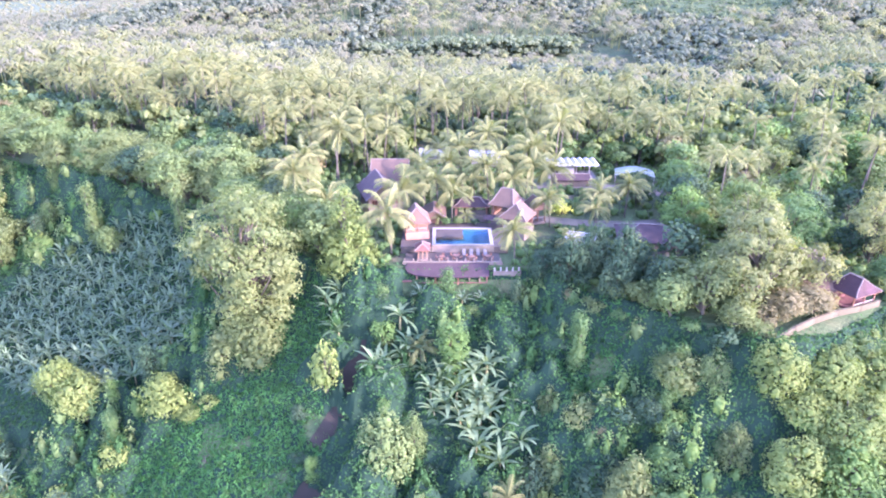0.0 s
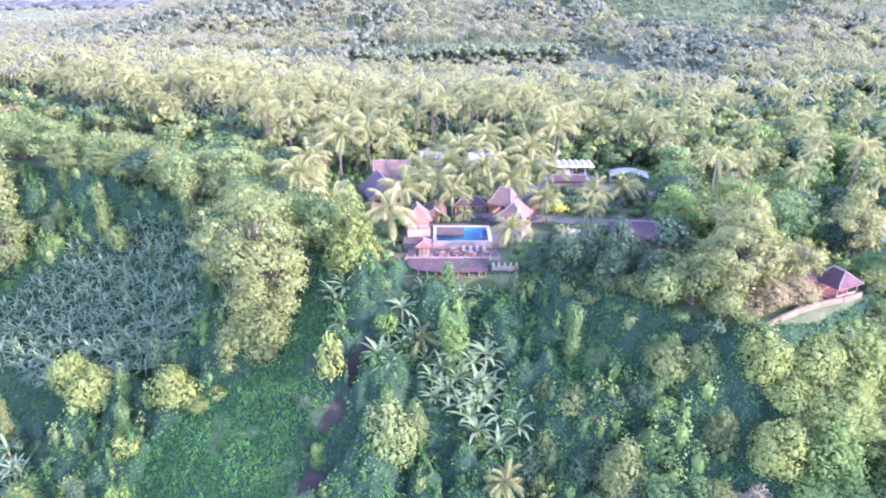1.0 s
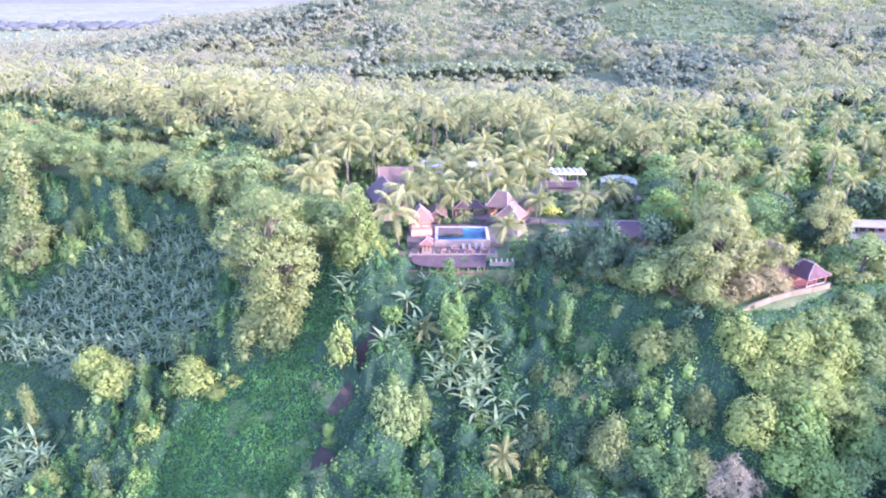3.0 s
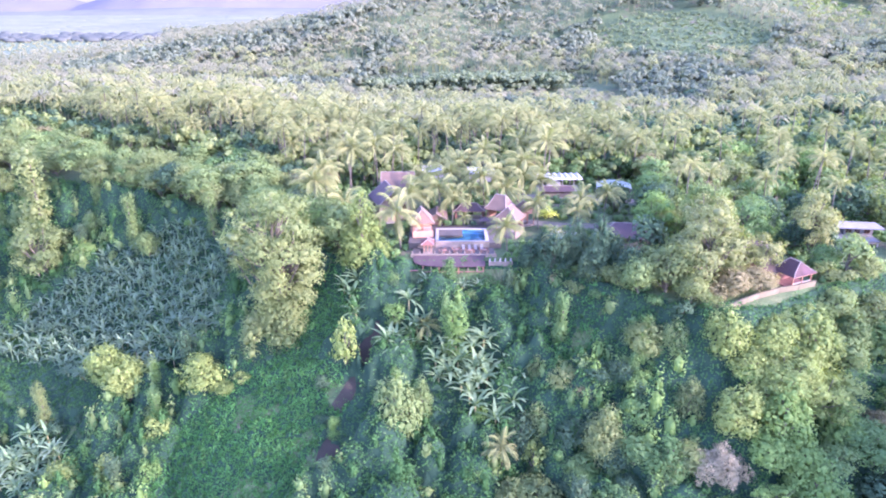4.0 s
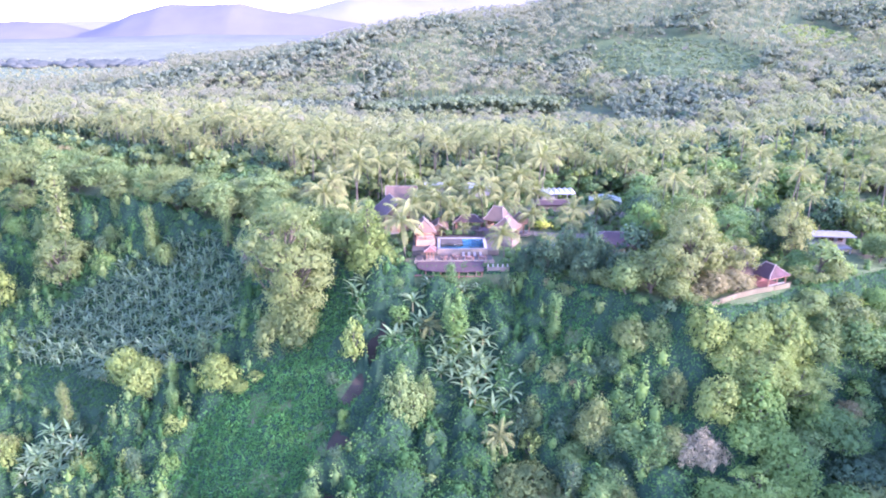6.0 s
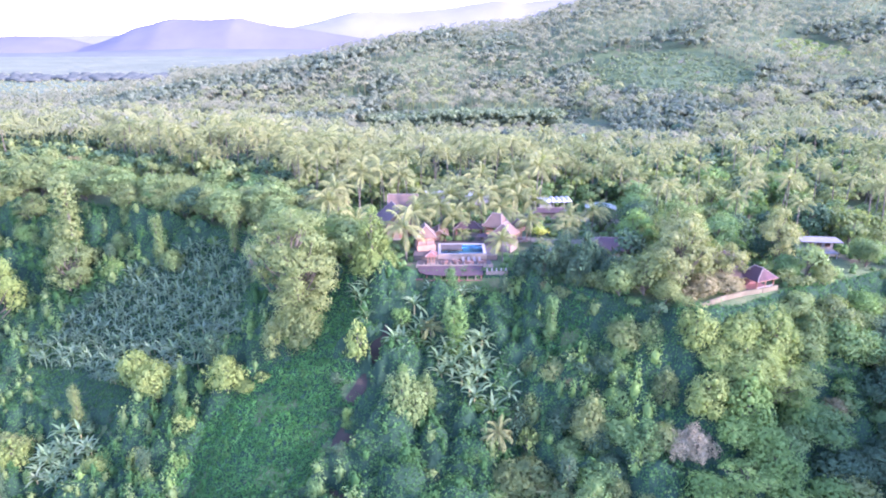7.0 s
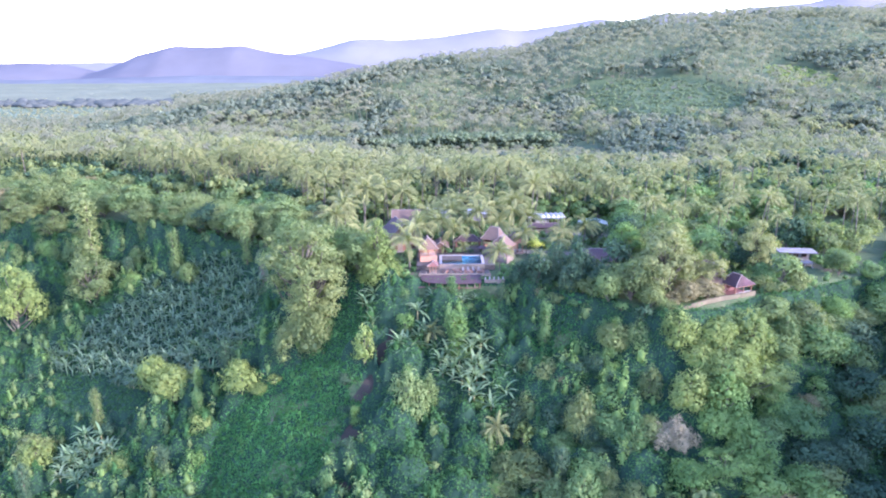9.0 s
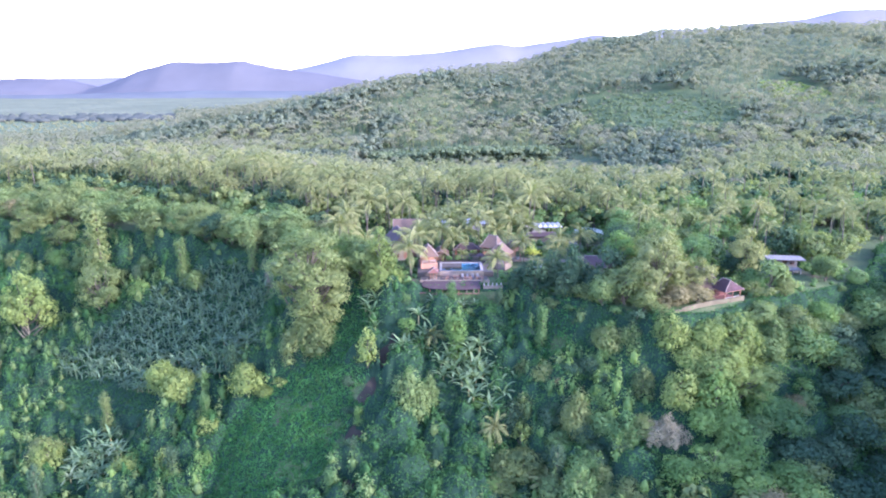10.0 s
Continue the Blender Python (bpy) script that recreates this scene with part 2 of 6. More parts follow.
def rim(x):
    """The y of the plateau's front edge."""
    return np.interp(x, [-400, -180, -130, -105, -85, -60, -40, -25, -10, 16, 30, 50, 62, 76, 90, 115, 140, 260],
                     [230, 205, 190, 176, 166, 150, 130, 120, 116, 116, 104, 90, 92, 101, 106, 118, 150, 190])


def land(x, y):
    x, y = np.asarray(x, float), np.asarray(y, float)
    d = np.maximum(rim(x) - y, 0)
    drop = 0.70 * d + 6.5 * (1 - np.exp(-d / 5.0))
    drop = np.where(drop > 45, 45 + 22 * (1 - np.exp(-(drop - 45) / 22)), drop)
    # Past x 104 a mostly unseen bank is raised to block the low sun.
    z = -drop * (1 - 0.97 * smooth((x - 104) / 26))
    back = np.maximum(y - rim(x), 0)
    z = z + np.where(x < -20, 4.5 * smooth((-20 - x) / 50) * smooth(back / 40), 0) * (1 - smooth((y - 330) / 160))
    # the shallow bowl behind the houses
    late = 60 * smooth((-50 - x) / 60)
    z = z - (16 - 8 * smooth((x - 110) / 90)) * smooth((y - 215 - late) / (150 - 0.3 * late)) + 6 * smooth((y - 400) / 60)
    z = z - 9 * smooth((-150 - x) / 250) * smooth((y - 380) / 250)
    # the wooded hill
    xs = [-600, -420, -300, -200, -136, -91, -45, 0, 110, 176, 240, 320, 475, 760, 1500]
    top = np.interp(x, xs, [0, 3, 14, 22, 31, 42, 53, 60, 70, 86, 98, 108, 118, 127, 140])
    crest = np.interp(x, xs, [640, 650, 680, 690, 700, 705, 740, 800, 900, 930, 960, 980, 1030, 1110, 1200])
    foot = np.interp(x, [-300, 0, 150, 300, 600], [500, 520, 500, 430, 400])
    up = smooth((y - foot) / (crest - foot)) ** 0.85
    down = 1 - 0.9 * smooth((y - crest) / 700)
    z = z + top * up * down
    # folds of the hill
    z = z + up * (1 - smooth((y - crest + 220) / 200)) * (6 * np.sin(x / 61.0 + y / 140.0) + 4 * np.sin(x / 27.0 - y / 75.0))
    # far plain sinks a little
    z = z - 25 * smooth((y - 900) / 900) * (1 - up)
    z = z + 0.5 * np.sin(x / 7.3 + 1.0) * np.sin(y / 6.1) * (1 - smooth((np.abs(x - 5) - 90) / 1) * 0) * np.where(d > 1, 1.0, 0.15)
    return z


def grid_steps(stops):
    out = []
    for a, b, s in stops:
        out += list(np.arange(a, b, s))
    return np.array(out + [stops[-1][1]])


gx = grid_steps([(-5000, -1500, 350), (-1500, -500, 60), (-500, -200, 15), (-200, 160, 2.5), (160, 500, 15), (500, 1500, 50), (1500, 5000, 350)])
gy = grid_steps([(-900, -100, 80), (-100, 40, 14), (40, 200, 2.5), (200, 500, 10), (500, 1300, 25), (1300, 2500, 120), (2500, 5000, 400)])
X, Y = np.meshgrid(gx, gy)
idx = np.arange(X.size).reshape(X.shape)
ground_soup = Soup()
ground_soup.add(np.stack([X.ravel(), Y.ravel(), land(X, Y).ravel()], 1), np.stack([idx[:-1, :-1], idx[:-1, 1:], idx[1:, 1:], idx[1:, :-1]], -1).reshape(-1, 4))


def ground_material():
    m, t, b = material("undergrowth_and_earth", 0.9, 0.15)
    pos = t.nodes.new("ShaderNodeNewGeometry").outputs["Position"]
    col = ramp(t, noise_tex(t, 0.05, 5.0, pos), [(0.35, (0.035, 0.06, 0.026)), (0.55, (0.06, 0.09, 0.036)), (0.75, (0.10, 0.105, 0.05))])
    fine = noise_tex(t, 1.4, 6.0, pos)
    col = mixed(t, 0.6, col, ramp(t, fine, [(0.3, (0.35, 0.4, 0.35)), (0.7, (1.1, 1.1, 1.0))]), "MULTIPLY")
    earth = ramp(t, noise_tex(t, 0.11, 4.0, pos), [(0.58, (0, 0, 0)), (0.70, (1, 1, 1))])
    col = mixed(t, earth, col, (0.085, 0.066, 0.045))
    t.links.new(col, b.inputs["Base Color"])
    bump(t, b, fine, 0.8, 0.5)
    return m


GROUND = ground_material()
ground = new("ground", ground_soup.mesh("ground", GROUND, True))
tagged(ground, "green hillside ground with undergrowth and bare earth", "ground", kind="structure")

# ---- far hills ----
def hill_material(name, a, b_):
    m, t, b = material(name, 1.0, 0.0)
    pos = t.nodes.new("ShaderNodeNewGeometry").outputs["Position"]
    col = ramp(t, noise_tex(t, 0.006, 5.0, pos), [(0.35, a), (0.65, b_)])
    t.links.new(col, b.inputs["Base Color"])
    return m


def ridge(name, label, y, depth, profile, mat, base=-120.0, seed=1):
    """A long hill with a broken crest line: heights along x, falling to front and back."""
    rng = np.random.default_rng(seed)
    xs = np.linspace(profile[0][0], profile[-1][0], 160)
    top = np.interp(xs, [p[0] for p in profile], [p[1] for p in profile])
    for k, a in ((9, 0.012), (23, 0.01), (51, 0.007)):
        top = top + a * (top - base) * np.interp(np.arange(160), np.arange(0, 161, 160 / k), rng.uniform(-1, 1, len(np.arange(0, 161, 160 / k))))
    rows = []
    for j, s in enumerate(np.linspace(0, 1, 13)):
        prof = np.sin(np.pi * s) ** 0.8
        wob = 1 + 0.10 * np.sin(xs / (170 + 40 * j) + j)
        rows.append(np.stack([xs, y + (s - 0.5) * depth * wob, base + (top - base) * prof], 1))
    v = np.concatenate(rows)
    i = np.arange(len(v)).reshape(13, 160)
    s = Soup()
    s.add(v, np.stack([i[:-1, :-1], i[:-1, 1:], i[1:, 1:], i[1:, :-1]], -1).reshape(-1, 4))
    return tagged(new(name, s.mesh(name, mat, True)), label, "hill", kind="structure")


# Distance haze is mixed into these hill and lowland base colours.
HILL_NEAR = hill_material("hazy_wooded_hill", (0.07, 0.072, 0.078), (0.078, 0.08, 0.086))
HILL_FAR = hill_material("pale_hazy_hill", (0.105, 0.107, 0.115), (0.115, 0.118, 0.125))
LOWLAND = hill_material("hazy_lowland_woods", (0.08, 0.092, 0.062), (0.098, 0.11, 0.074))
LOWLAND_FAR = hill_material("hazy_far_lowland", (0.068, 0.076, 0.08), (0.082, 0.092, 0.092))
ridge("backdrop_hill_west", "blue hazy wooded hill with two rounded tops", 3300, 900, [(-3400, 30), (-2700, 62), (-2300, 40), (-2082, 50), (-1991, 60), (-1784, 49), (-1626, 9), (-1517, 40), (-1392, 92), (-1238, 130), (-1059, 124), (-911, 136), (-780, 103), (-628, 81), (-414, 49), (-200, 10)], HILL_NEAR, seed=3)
ridge("backdrop_hill_north", "distant mountain ridge coloured pale blue for haze", 4400, 900, [(-4000, 60), (-2500, 50), (-1500, 70), (-1190, 91), (-936, 100), (-755, 138), (-514, 198), (-219, 194), (41, 210), (397, 260), (514, 243), (1027, 312), (1164, 288), (1419, 338), (1713, 347), (1928, 370), (2339, 402), (2564, 458), (2804, 467), (3400, 480), (4200, 430)], HILL_FAR, seed=5)
ridge("backdrop_lowland_far", "low belt of woods below the hills, tinted blue for haze", 2600, 420, [(-3200, -8), (-2300, 2), (-1500, -8), (-900, 6), (-300, 0), (300, -10)], LOWLAND_FAR, -60.0, 9)

# ---- plants: one of each kind is built, then copied ----
def bough(soup, rng, a, b, r):
    a, b = np.asarray(a, float), np.asarray(b, float)
    mid = (a + b) / 2 + rng.normal(0, 0.08, 3) * np.linalg.norm(b - a)
    tube(soup, [a, mid, b], [r, r * 0.7, r * 0.3], 5)


def canopy(soup, rng, lobes, per_metre, leaf, slim=0.5, core=0.5, low=-0.7):
    """A billowing crown: overlapping ragged lobes, each clad in leaf sprays where it is not inside another."""
    cs, rs = np.array([c for c, _ in lobes]), np.array([r for _, r in lobes])
    heart = cs.mean(0) - np.array([0, 0, 0.3 * np.ptp(cs[:, 2])])
    for c, r in zip(cs, rs):
        blob(soup, rng, c, r * core, ICO0, 0.35)
        n = int(per_metre * 4 * math.pi * (r[0] * r[1] * r[2]) ** 0.667)
        d = sphere_dirs(rng, n, low)
        w = rng.uniform(2.5, 4.5, 3)
        wave = 1 + 0.2 * np.sin(d @ np.array([w[0], w[1], 2.0]) * 2 + w[2]) + 0.14 * np.sin(d @ np.array([w[2], -w[0], w[1]]) * 3)
        p = c + d * r * wave[:, None] * rng.uniform(0.66, 1.3, (n, 1))
        deep = (np.linalg.norm((p[:, None] - cs[None]) / rs[None], axis=2) < 0.78).any(1)
        out = p[~deep] - heart
        out /= np.linalg.norm(out, axis=1, keepdims=True) + 1e-9
        leaves(soup, rng, p[~deep], 0.45 * d[~deep] + 0.8 * out + np.array([0, 0, 0.2]), leaf, slim, 0.48)


def tree_meshes(seed, radius, height, crown_from, count, per_metre, leaf, shape="round", slim=0.55, trunk_r=0.28):
    """Trunk with limbs, and a crown of lobes. Shapes: round, umbrella, lobed, layered, column, cone, weeping."""
    rng = np.random.default_rng(seed)
    wood, crown = Soup(), Soup()
    top = height * (0.6 if shape in ("round", "umbrella", "weeping", "lobed", "layered") else 0.9)
    lean = rng.normal(0, 0.03, 2) * height
    tube(wood, [(0, 0, -1.5), (0, 0, 0.4), (lean[0] * 0.5, lean[1] * 0.5, top * 0.5), (lean[0], lean[1], top)], [trunk_r * 1.5, trunk_r, trunk_r * 0.75, trunk_r * 0.3])
    deep = height - crown_from
    mid, half = (crown_from + height) / 2, deep / 2
    lobes = []
    for i in range(count):
        d = sphere_dirs(rng, 1, -0.8)[0]
        a, u = i * 2.399 + rng.normal(0, 0.25), (i + 0.5) / count
        q = math.sqrt(u)
        if shape == "round":
            k = rng.uniform(0.42, 0.74)
            c = np.array([d[0] * radius * k, d[1] * radius * k, mid + d[2] * half * 0.62])
            r = radius * rng.uniform(0.2, 0.42) * np.array([1, 1, 0.8])
        elif shape == "lobed":
            z = 0.1 + 0.82 * (1 - 0.4 * q * q) * (0.25 + 0.75 * rng.uniform(0, 1) ** 0.55)
            reach = radius * q * (0.6 + 0.45 * z) * (1 + 0.28 * math.sin(2 * a + seed) + 0.18 * math.sin(5 * a + 2 * seed))
            c = np.array([math.cos(a) * reach, math.sin(a) * reach, crown_from + deep * z])
            r = radius * rng.uniform(0.1, 0.27) * np.array([1, 1, 0.72])
        elif shape == "layered":
            # flat leaf pads on rising limbs: broad on top, drawn in towards a hanging skirt
            z = min(1.0, 0.03 + 0.97 * u ** 0.62 + rng.normal(0, 0.04))
            wide = radius * (0.24 + 0.74 * min(1.0, z * 1.25) ** 0.9) * (1 + 0.13 * math.sin(3 * a + seed))
            q = rng.uniform(0.25, 1.0) ** 0.6 if z < 0.88 else rng.uniform(0, 0.86) ** 0.6
            c = np.array([math.cos(a) * wide * q + (1 - z) * 3.5, math.sin(a) * wide * q - (1 - z) * 2.0, crown_from + deep * (z * (1 - 0.16 * q * q))])
            r = radius * rng.uniform(0.11, 0.24) * np.array([1, 1, 0.5])
        elif shape == "umbrella":
            c = np.array([math.cos(a) * q * radius * 0.8, math.sin(a) * q * radius * 0.8, height - deep * (0.1 + 0.55 * q * q * rng.uniform(0.5, 1.2) + 0.3 * rng.integers(0, 2))])
            r = radius * rng.uniform(0.2, 0.32) * np.array([1, 1, 0.55])
        elif shape == "column":
            w = radius * (0.6 + 0.4 * math.sin(u * 8 + seed)) * (1.1 - 0.5 * u)
            c = np.array([d[0] * w * 0.6, d[1] * w * 0.6, crown_from + u * deep * 0.95])
            r = radius * rng.uniform(0.26, 0.46) * np.array([1, 1, 1.15])
        elif shape == "cone":
            z = u ** 1.3
            w = radius * (1.02 - z) ** 0.75
            c = np.array([d[0] * w * 0.75, d[1] * w * 0.75, crown_from + z * deep * 0.95])
            r = (0.12 + 0.2 * (1 - z)) * radius * np.array([1, 1, 1.2]) * rng.uniform(0.8, 1.2)
        else:
            z = rng.uniform(0.05, 0.9) * (1 - 0.5 * q * q)
            c = np.array([math.cos(a) * q * radius * 0.75, math.sin(a) * q * radius * 0.75, crown_from + deep * z])
            r = radius * rng.uniform(0.17, 0.3) * np.array([1, 1, 1.9])
        lobes.append((c, r))
        if i % 2 == 0 and shape != "column":
            bough(wood, rng, np.array([lean[0] * 0.7, lean[1] * 0.7, min(top, max(crown_from * 0.7, c[2] - radius * 0.8))]), c, trunk_r * 0.45)
    canopy(crown, rng, lobes, per_metre, leaf, slim)
    return wood, crown


class Kind:
    """A plant that can be set out many times: the first is the original, the rest are copies."""

    def __init__(self, name, category, pieces, group=""):
        self.name, self.category, self.pieces, self.group, self.first = name, category, pieces, group, None

    def put(self, x, y, scale=1.0, tall=1.0, mat=None, label="", rz=None, z=None, group=""):
        rz = random.uniform(0, 360) if rz is None else rz
        z = float(land(x, y)) - 0.15 if z is None else z
        size = Vector((scale, scale, scale * tall))
        if self.first is None:
            ob = thing(self.name, label, self.category, group=group or self.group)
            for piece_name, mesh, m in self.pieces:
                child(piece_name, mesh, ob, m)
            self.first, self.size = ob, size
            ob.matrix_basis = Matrix.LocRotScale((x, y, z), Euler((0, 0, radians(rz))), size)
        else:
            rel = Vector([a / b for a, b in zip(size, self.size)])
            ob = copy_thing(self.first, Matrix.LocRotScale((x, y, z), Euler((0, 0, radians(rz))), rel))
            tagged(ob, label, group=group or self.group)
        if mat:
            for o in ob.children:
                if o.name.startswith(("crown", "leaf", "frond")):
                    o.material_slots[0].link = "OBJECT"
                    o.material_slots[0].material = mat
        return ob


def tree_kind(name, *args, **kw):
    wood, crown = tree_meshes(*args, **kw)
    return Kind(name, "tree", [("trunk", wood.mesh("trunk", BARK, True), None), ("crown", crown.mesh("crown", LEAF_OLIVE), None)])


BROAD = [tree_kind("broadleaf_tree", 11 + i, 4.6, 9.5, 0.8, 34, 6.0, 0.5) for i in range(3)]
UMBRELLA = [tree_kind("spreading_tree", 21 + i, 6.0, 11.0, 2.5, 36, 7.0, 0.5, "umbrella") for i in range(2)]
RAIN = [tree_kind("rain_tree", 36, 10.6, 24.0, -4.0, 170, 7.5, 0.5, "layered", trunk_r=0.6)]
BIG = [tree_kind("large_tree", 31 + i, 8.0, 17.0, 0.5, 64, 6.5, 0.52, "lobed", trunk_r=0.5) for i in range(2)]
WEEP = [tree_kind("vine_covered_tree", 41 + i, 3.6, 10.0, 0.3, 44, 9.0, 0.38, "weeping") for i in range(2)]
COLUMN = [tree_kind("slender_tree", 51 + i, 2.2, 12.0, 1.2, 58, 9.0, 0.38, "column") for i in range(2)]
CONE = [tree_kind("conical_tree", 61, 5.2, 15.0, 0.2, 64, 8.0, 0.44, "cone")]
SMALL = [tree_kind("small_tree", 71 + i, 2.4, 4.6, 0.5, 14, 8.5, 0.44, trunk_r=0.12) for i in range(3)]
BUSH = [Kind("bush", "bush", k.pieces) for k in [tree_kind("bush", 76 + i, 2.4, 4.4, 0.3, 14, 8.5, 0.44, trunk_r=0.1) for i in range(3)]]
MID = [tree_kind("tree", 81 + i, 4.4, 9.5, 0.9, 18, 3.2, 0.78) for i in range(4)]


# coconut palms
def frond_soup(soup, rng, rise, length=4.3, pairs=13, m=None, width=0.30):
    """An arching frond with hanging leaflets; rise is the angle at which it leaves the crown."""
    pts, p, a = [], np.array([0.15, 0.0, 0.0]), rise
    steps = 9
    for i in range(steps + 1):
        pts.append(p.copy())
        p = p + length / steps * np.array([math.cos(a), 0, math.sin(a)])
        a -= (0.06 + 0.2 * i / steps) * (1.25 if rise > 0 else 0.7)
    pts = np.array(pts)
    v, f = [], []
    for k in range(pairs):
        s = (k + 1.2) / (pairs + 0.8)
        q = s * steps
        i = min(int(q), steps - 1)
        c = pts[i] + (pts[i + 1] - pts[i]) * (q - i)
        d = pts[i + 1] - pts[i]
        d /= np.linalg.norm(d)
        ln = length * 0.2 * (0.45 + 0.9 * math.sin(math.pi * min(1, s * 0.9 + 0.08))) * rng.uniform(0.85, 1.1)
        for side in (-1, 1):
            tip = c + d * ln * 0.45 + np.array([0, side * ln * 0.66, -ln * rng.uniform(0.4, 1.0)])
            n = len(v)
            v += [c - d * width * 0.5, c + d * width * 0.6, tip]
            f.append((n, n + 1, n + 2))
    v = np.array(v)
    rach = Soup()
    tube(rach, pts[::3], [0.06, 0.05, 0.035, 0.015][: len(pts[::3])], 3)
    rv, rf = np.concatenate(rach.v), np.concatenate(rach.f)
    if m is not None:
        v, rv = v @ m.T[:3, :3] + m[:3, 3], rv @ m.T[:3, :3] + m[:3, 3]
    soup.add(v, np.array(f))
    soup.add(rv, rf)


def palm_trunk(seed, height, bend=1.2):
    rng = np.random.default_rng(seed)
    s = Soup()
    a = rng.uniform(0, 6.28)
    path = [(bend * (t ** 1.7) * math.cos(a), bend * (t ** 1.7) * math.sin(a), -1.0 + (height + 1.0) * t) for t in np.linspace(0, 1, 7)]
    tube(s, path, [0.26, 0.2, 0.17, 0.16, 0.15, 0.14, 0.13], 7)
    return s, path[-1]


def turned(a, roll=0.0):
    return np.array(Matrix.Rotation(a, 4, "Z") @ Matrix.Rotation(roll, 4, "X"))


def palm_kind(seed, height, fronds=18, pairs=12, name="coconut_palm"):
    rng = np.random.default_rng(seed)
    trunk, tip = palm_trunk(seed, height)
    crown = Soup()
    for i in range(fronds):
        m = turned(i * 2.399 + rng.normal(0, 0.15), rng.normal(0, 0.2))
        m[:3, 3] = tip
        frond_soup(crown, rng, 1.25 - 1.75 * (i / fronds) ** 0.9 + rng.normal(0, 0.1), rng.uniform(3.7, 5.2), pairs, m, 0.24)
    return Kind(name, "palm", [("trunk", trunk.mesh("trunk", PALM_BARK, True), None), ("crown", crown.mesh("crown", LEAF_PALM), None)])


def palm_with_fronds(seed, height, fronds=20):
    """A palm whose fronds are parts of their own."""
    rng = np.random.default_rng(seed)
    trunk, tip = palm_trunk(seed, height)
    made = []
    for rise in (1.15, 0.75, 0.35, -0.05, -0.4):
        s = Soup()
        frond_soup(s, rng, rise, 5.5, 26, None, 0.17)
        made.append(s.mesh("frond", LEAF_PALM))
    pieces = [("trunk", trunk.mesh("trunk", PALM_BARK, True), None)]
    for i in range(fronds):
        k = min(4, int(5 * i / fronds))
        m = Matrix.Translation(tip) @ Matrix.Rotation(i * 2.399 + rng.normal(0, 0.3), 4, "Z") @ Matrix.Rotation(rng.normal(0, 0.3), 4, "X") @ Matrix.Rotation(rng.normal(0, 0.16), 4, "Y")
        pieces.append(("frond", made[k], m))
    return Kind("coconut_palm", "palm", pieces)


PALM_NEAR = [palm_with_fronds(100 + i, h) for i, h in enumerate((8.0, 10.5, 13.0))]
PALM = [palm_kind(110 + i, h) for i, h in enumerate((12.0, 14.0, 16.0))]


# banana plants
def banana_leaf(rng, length=2.5, width=0.62, rise=1.0):
    droop = rng.uniform(0.12, 0.3)
    v, f, p, a = [], [], np.array([0.08, 0.0, 0.0]), rise
    n = 7
    for i in range(n):
        s = i / (n - 1)
        w = width * 0.5 * (math.sin(math.pi * min(0.97, 0.12 + s * 0.88)) ** 0.6 if i else 0.12)
        v += [p + np.array([0, -w, 0.18 * w]), p, p + np.array([0, w, 0.18 * w])]
        p = p + length / (n - 1) * np.array([math.cos(a), 0, math.sin(a)])
        a -= droop
    for i in range(n - 1):
        b = i * 3
        f += [(b, b + 1, b + 4, b + 3), (b + 1, b + 2, b + 5, b + 4)]
    return np.array(v), np.array(f)


def banana_pieces(seed, tall=2.2, count=12):
    rng = np.random.default_rng(seed)
    stem = Soup()
    tube(stem, [(0, 0, -0.4), (0, 0, tall * 0.5), (0.05, 0, tall)], [0.17, 0.14, 0.08], 7)
    pieces = [("stem", stem, Matrix.Identity(4))]
    for i in range(count):
        s = Soup()
        s.add(*banana_leaf(rng, rng.uniform(2.2, 3.2), rng.uniform(0.34, 0.5), 1.4 - 0.95 * i / count + rng.normal(0, 0.2)))
        pieces.append(("leaf", s, Matrix.Translation((0.05, 0, tall - 0.1)) @ Matrix.Rotation(i * 2.399 + rng.normal(0, 0.2), 4, "Z")))
    return pieces


STEM = surface("banana_stem", (0.14, 0.16, 0.06), (0.22, 0.2, 0.1), 2.0, 0.6)
BANANA = []
for i in range(3):
    BANANA.append(Kind("banana_plant", "banana plant", [(n, s.mesh(n, STEM if n == "stem" else LEAF_BANANA), m) for n, s, m in banana_pieces(130 + i, 2.0 + 0.4 * i)]))


def scattered(x0, x1, y0, y1, step, keep, seed):
    """Places on a shaken grid for which keep(x, y) holds."""
    rng = np.random.default_rng(seed)
    out = []
    for y in np.arange(y0, y1, step):
        for x in np.arange(x0, x1, step):
            a, b = x + rng.uniform(-0.45, 0.45) * step, y + rng.uniform(-0.45, 0.45) * step
            if keep(a, b):
                out.append((a, b))
    return out


def in_view(x, y, margin=12.0):
    return abs(x + 2) < 0.70 * (y + 62) + margin


def inside(x, y, x0, x1, y0, y1):
    return x0 < x < x1 and y0 < y < y1


# ---- the resort on the plateau ----
ROOF_RED = surface("red_clay_roof_tiles", (0.074, 0.049, 0.033), (0.106, 0.068, 0.046), 0.5, 0.75, 0.25, 5.0, 0.06, stain=(0.088, 0.055, 0.038))
ROOF_PLUM = surface("weathered_plum_roof", (0.032, 0.022, 0.022), (0.05, 0.033, 0.033), 0.5, 0.8, 0.2, 5.0, 0.06, stain=(0.035, 0.022, 0.028))
# Darker copy of the red roof: the wing slope's shade put into colour.
ROOF_WING_SHADE = surface("shade_toned_roof", (0.052, 0.035, 0.033), (0.075, 0.05, 0.046), 0.5, 0.8, 0.2, 5.0, 0.06, stain=(0.06, 0.04, 0.042))
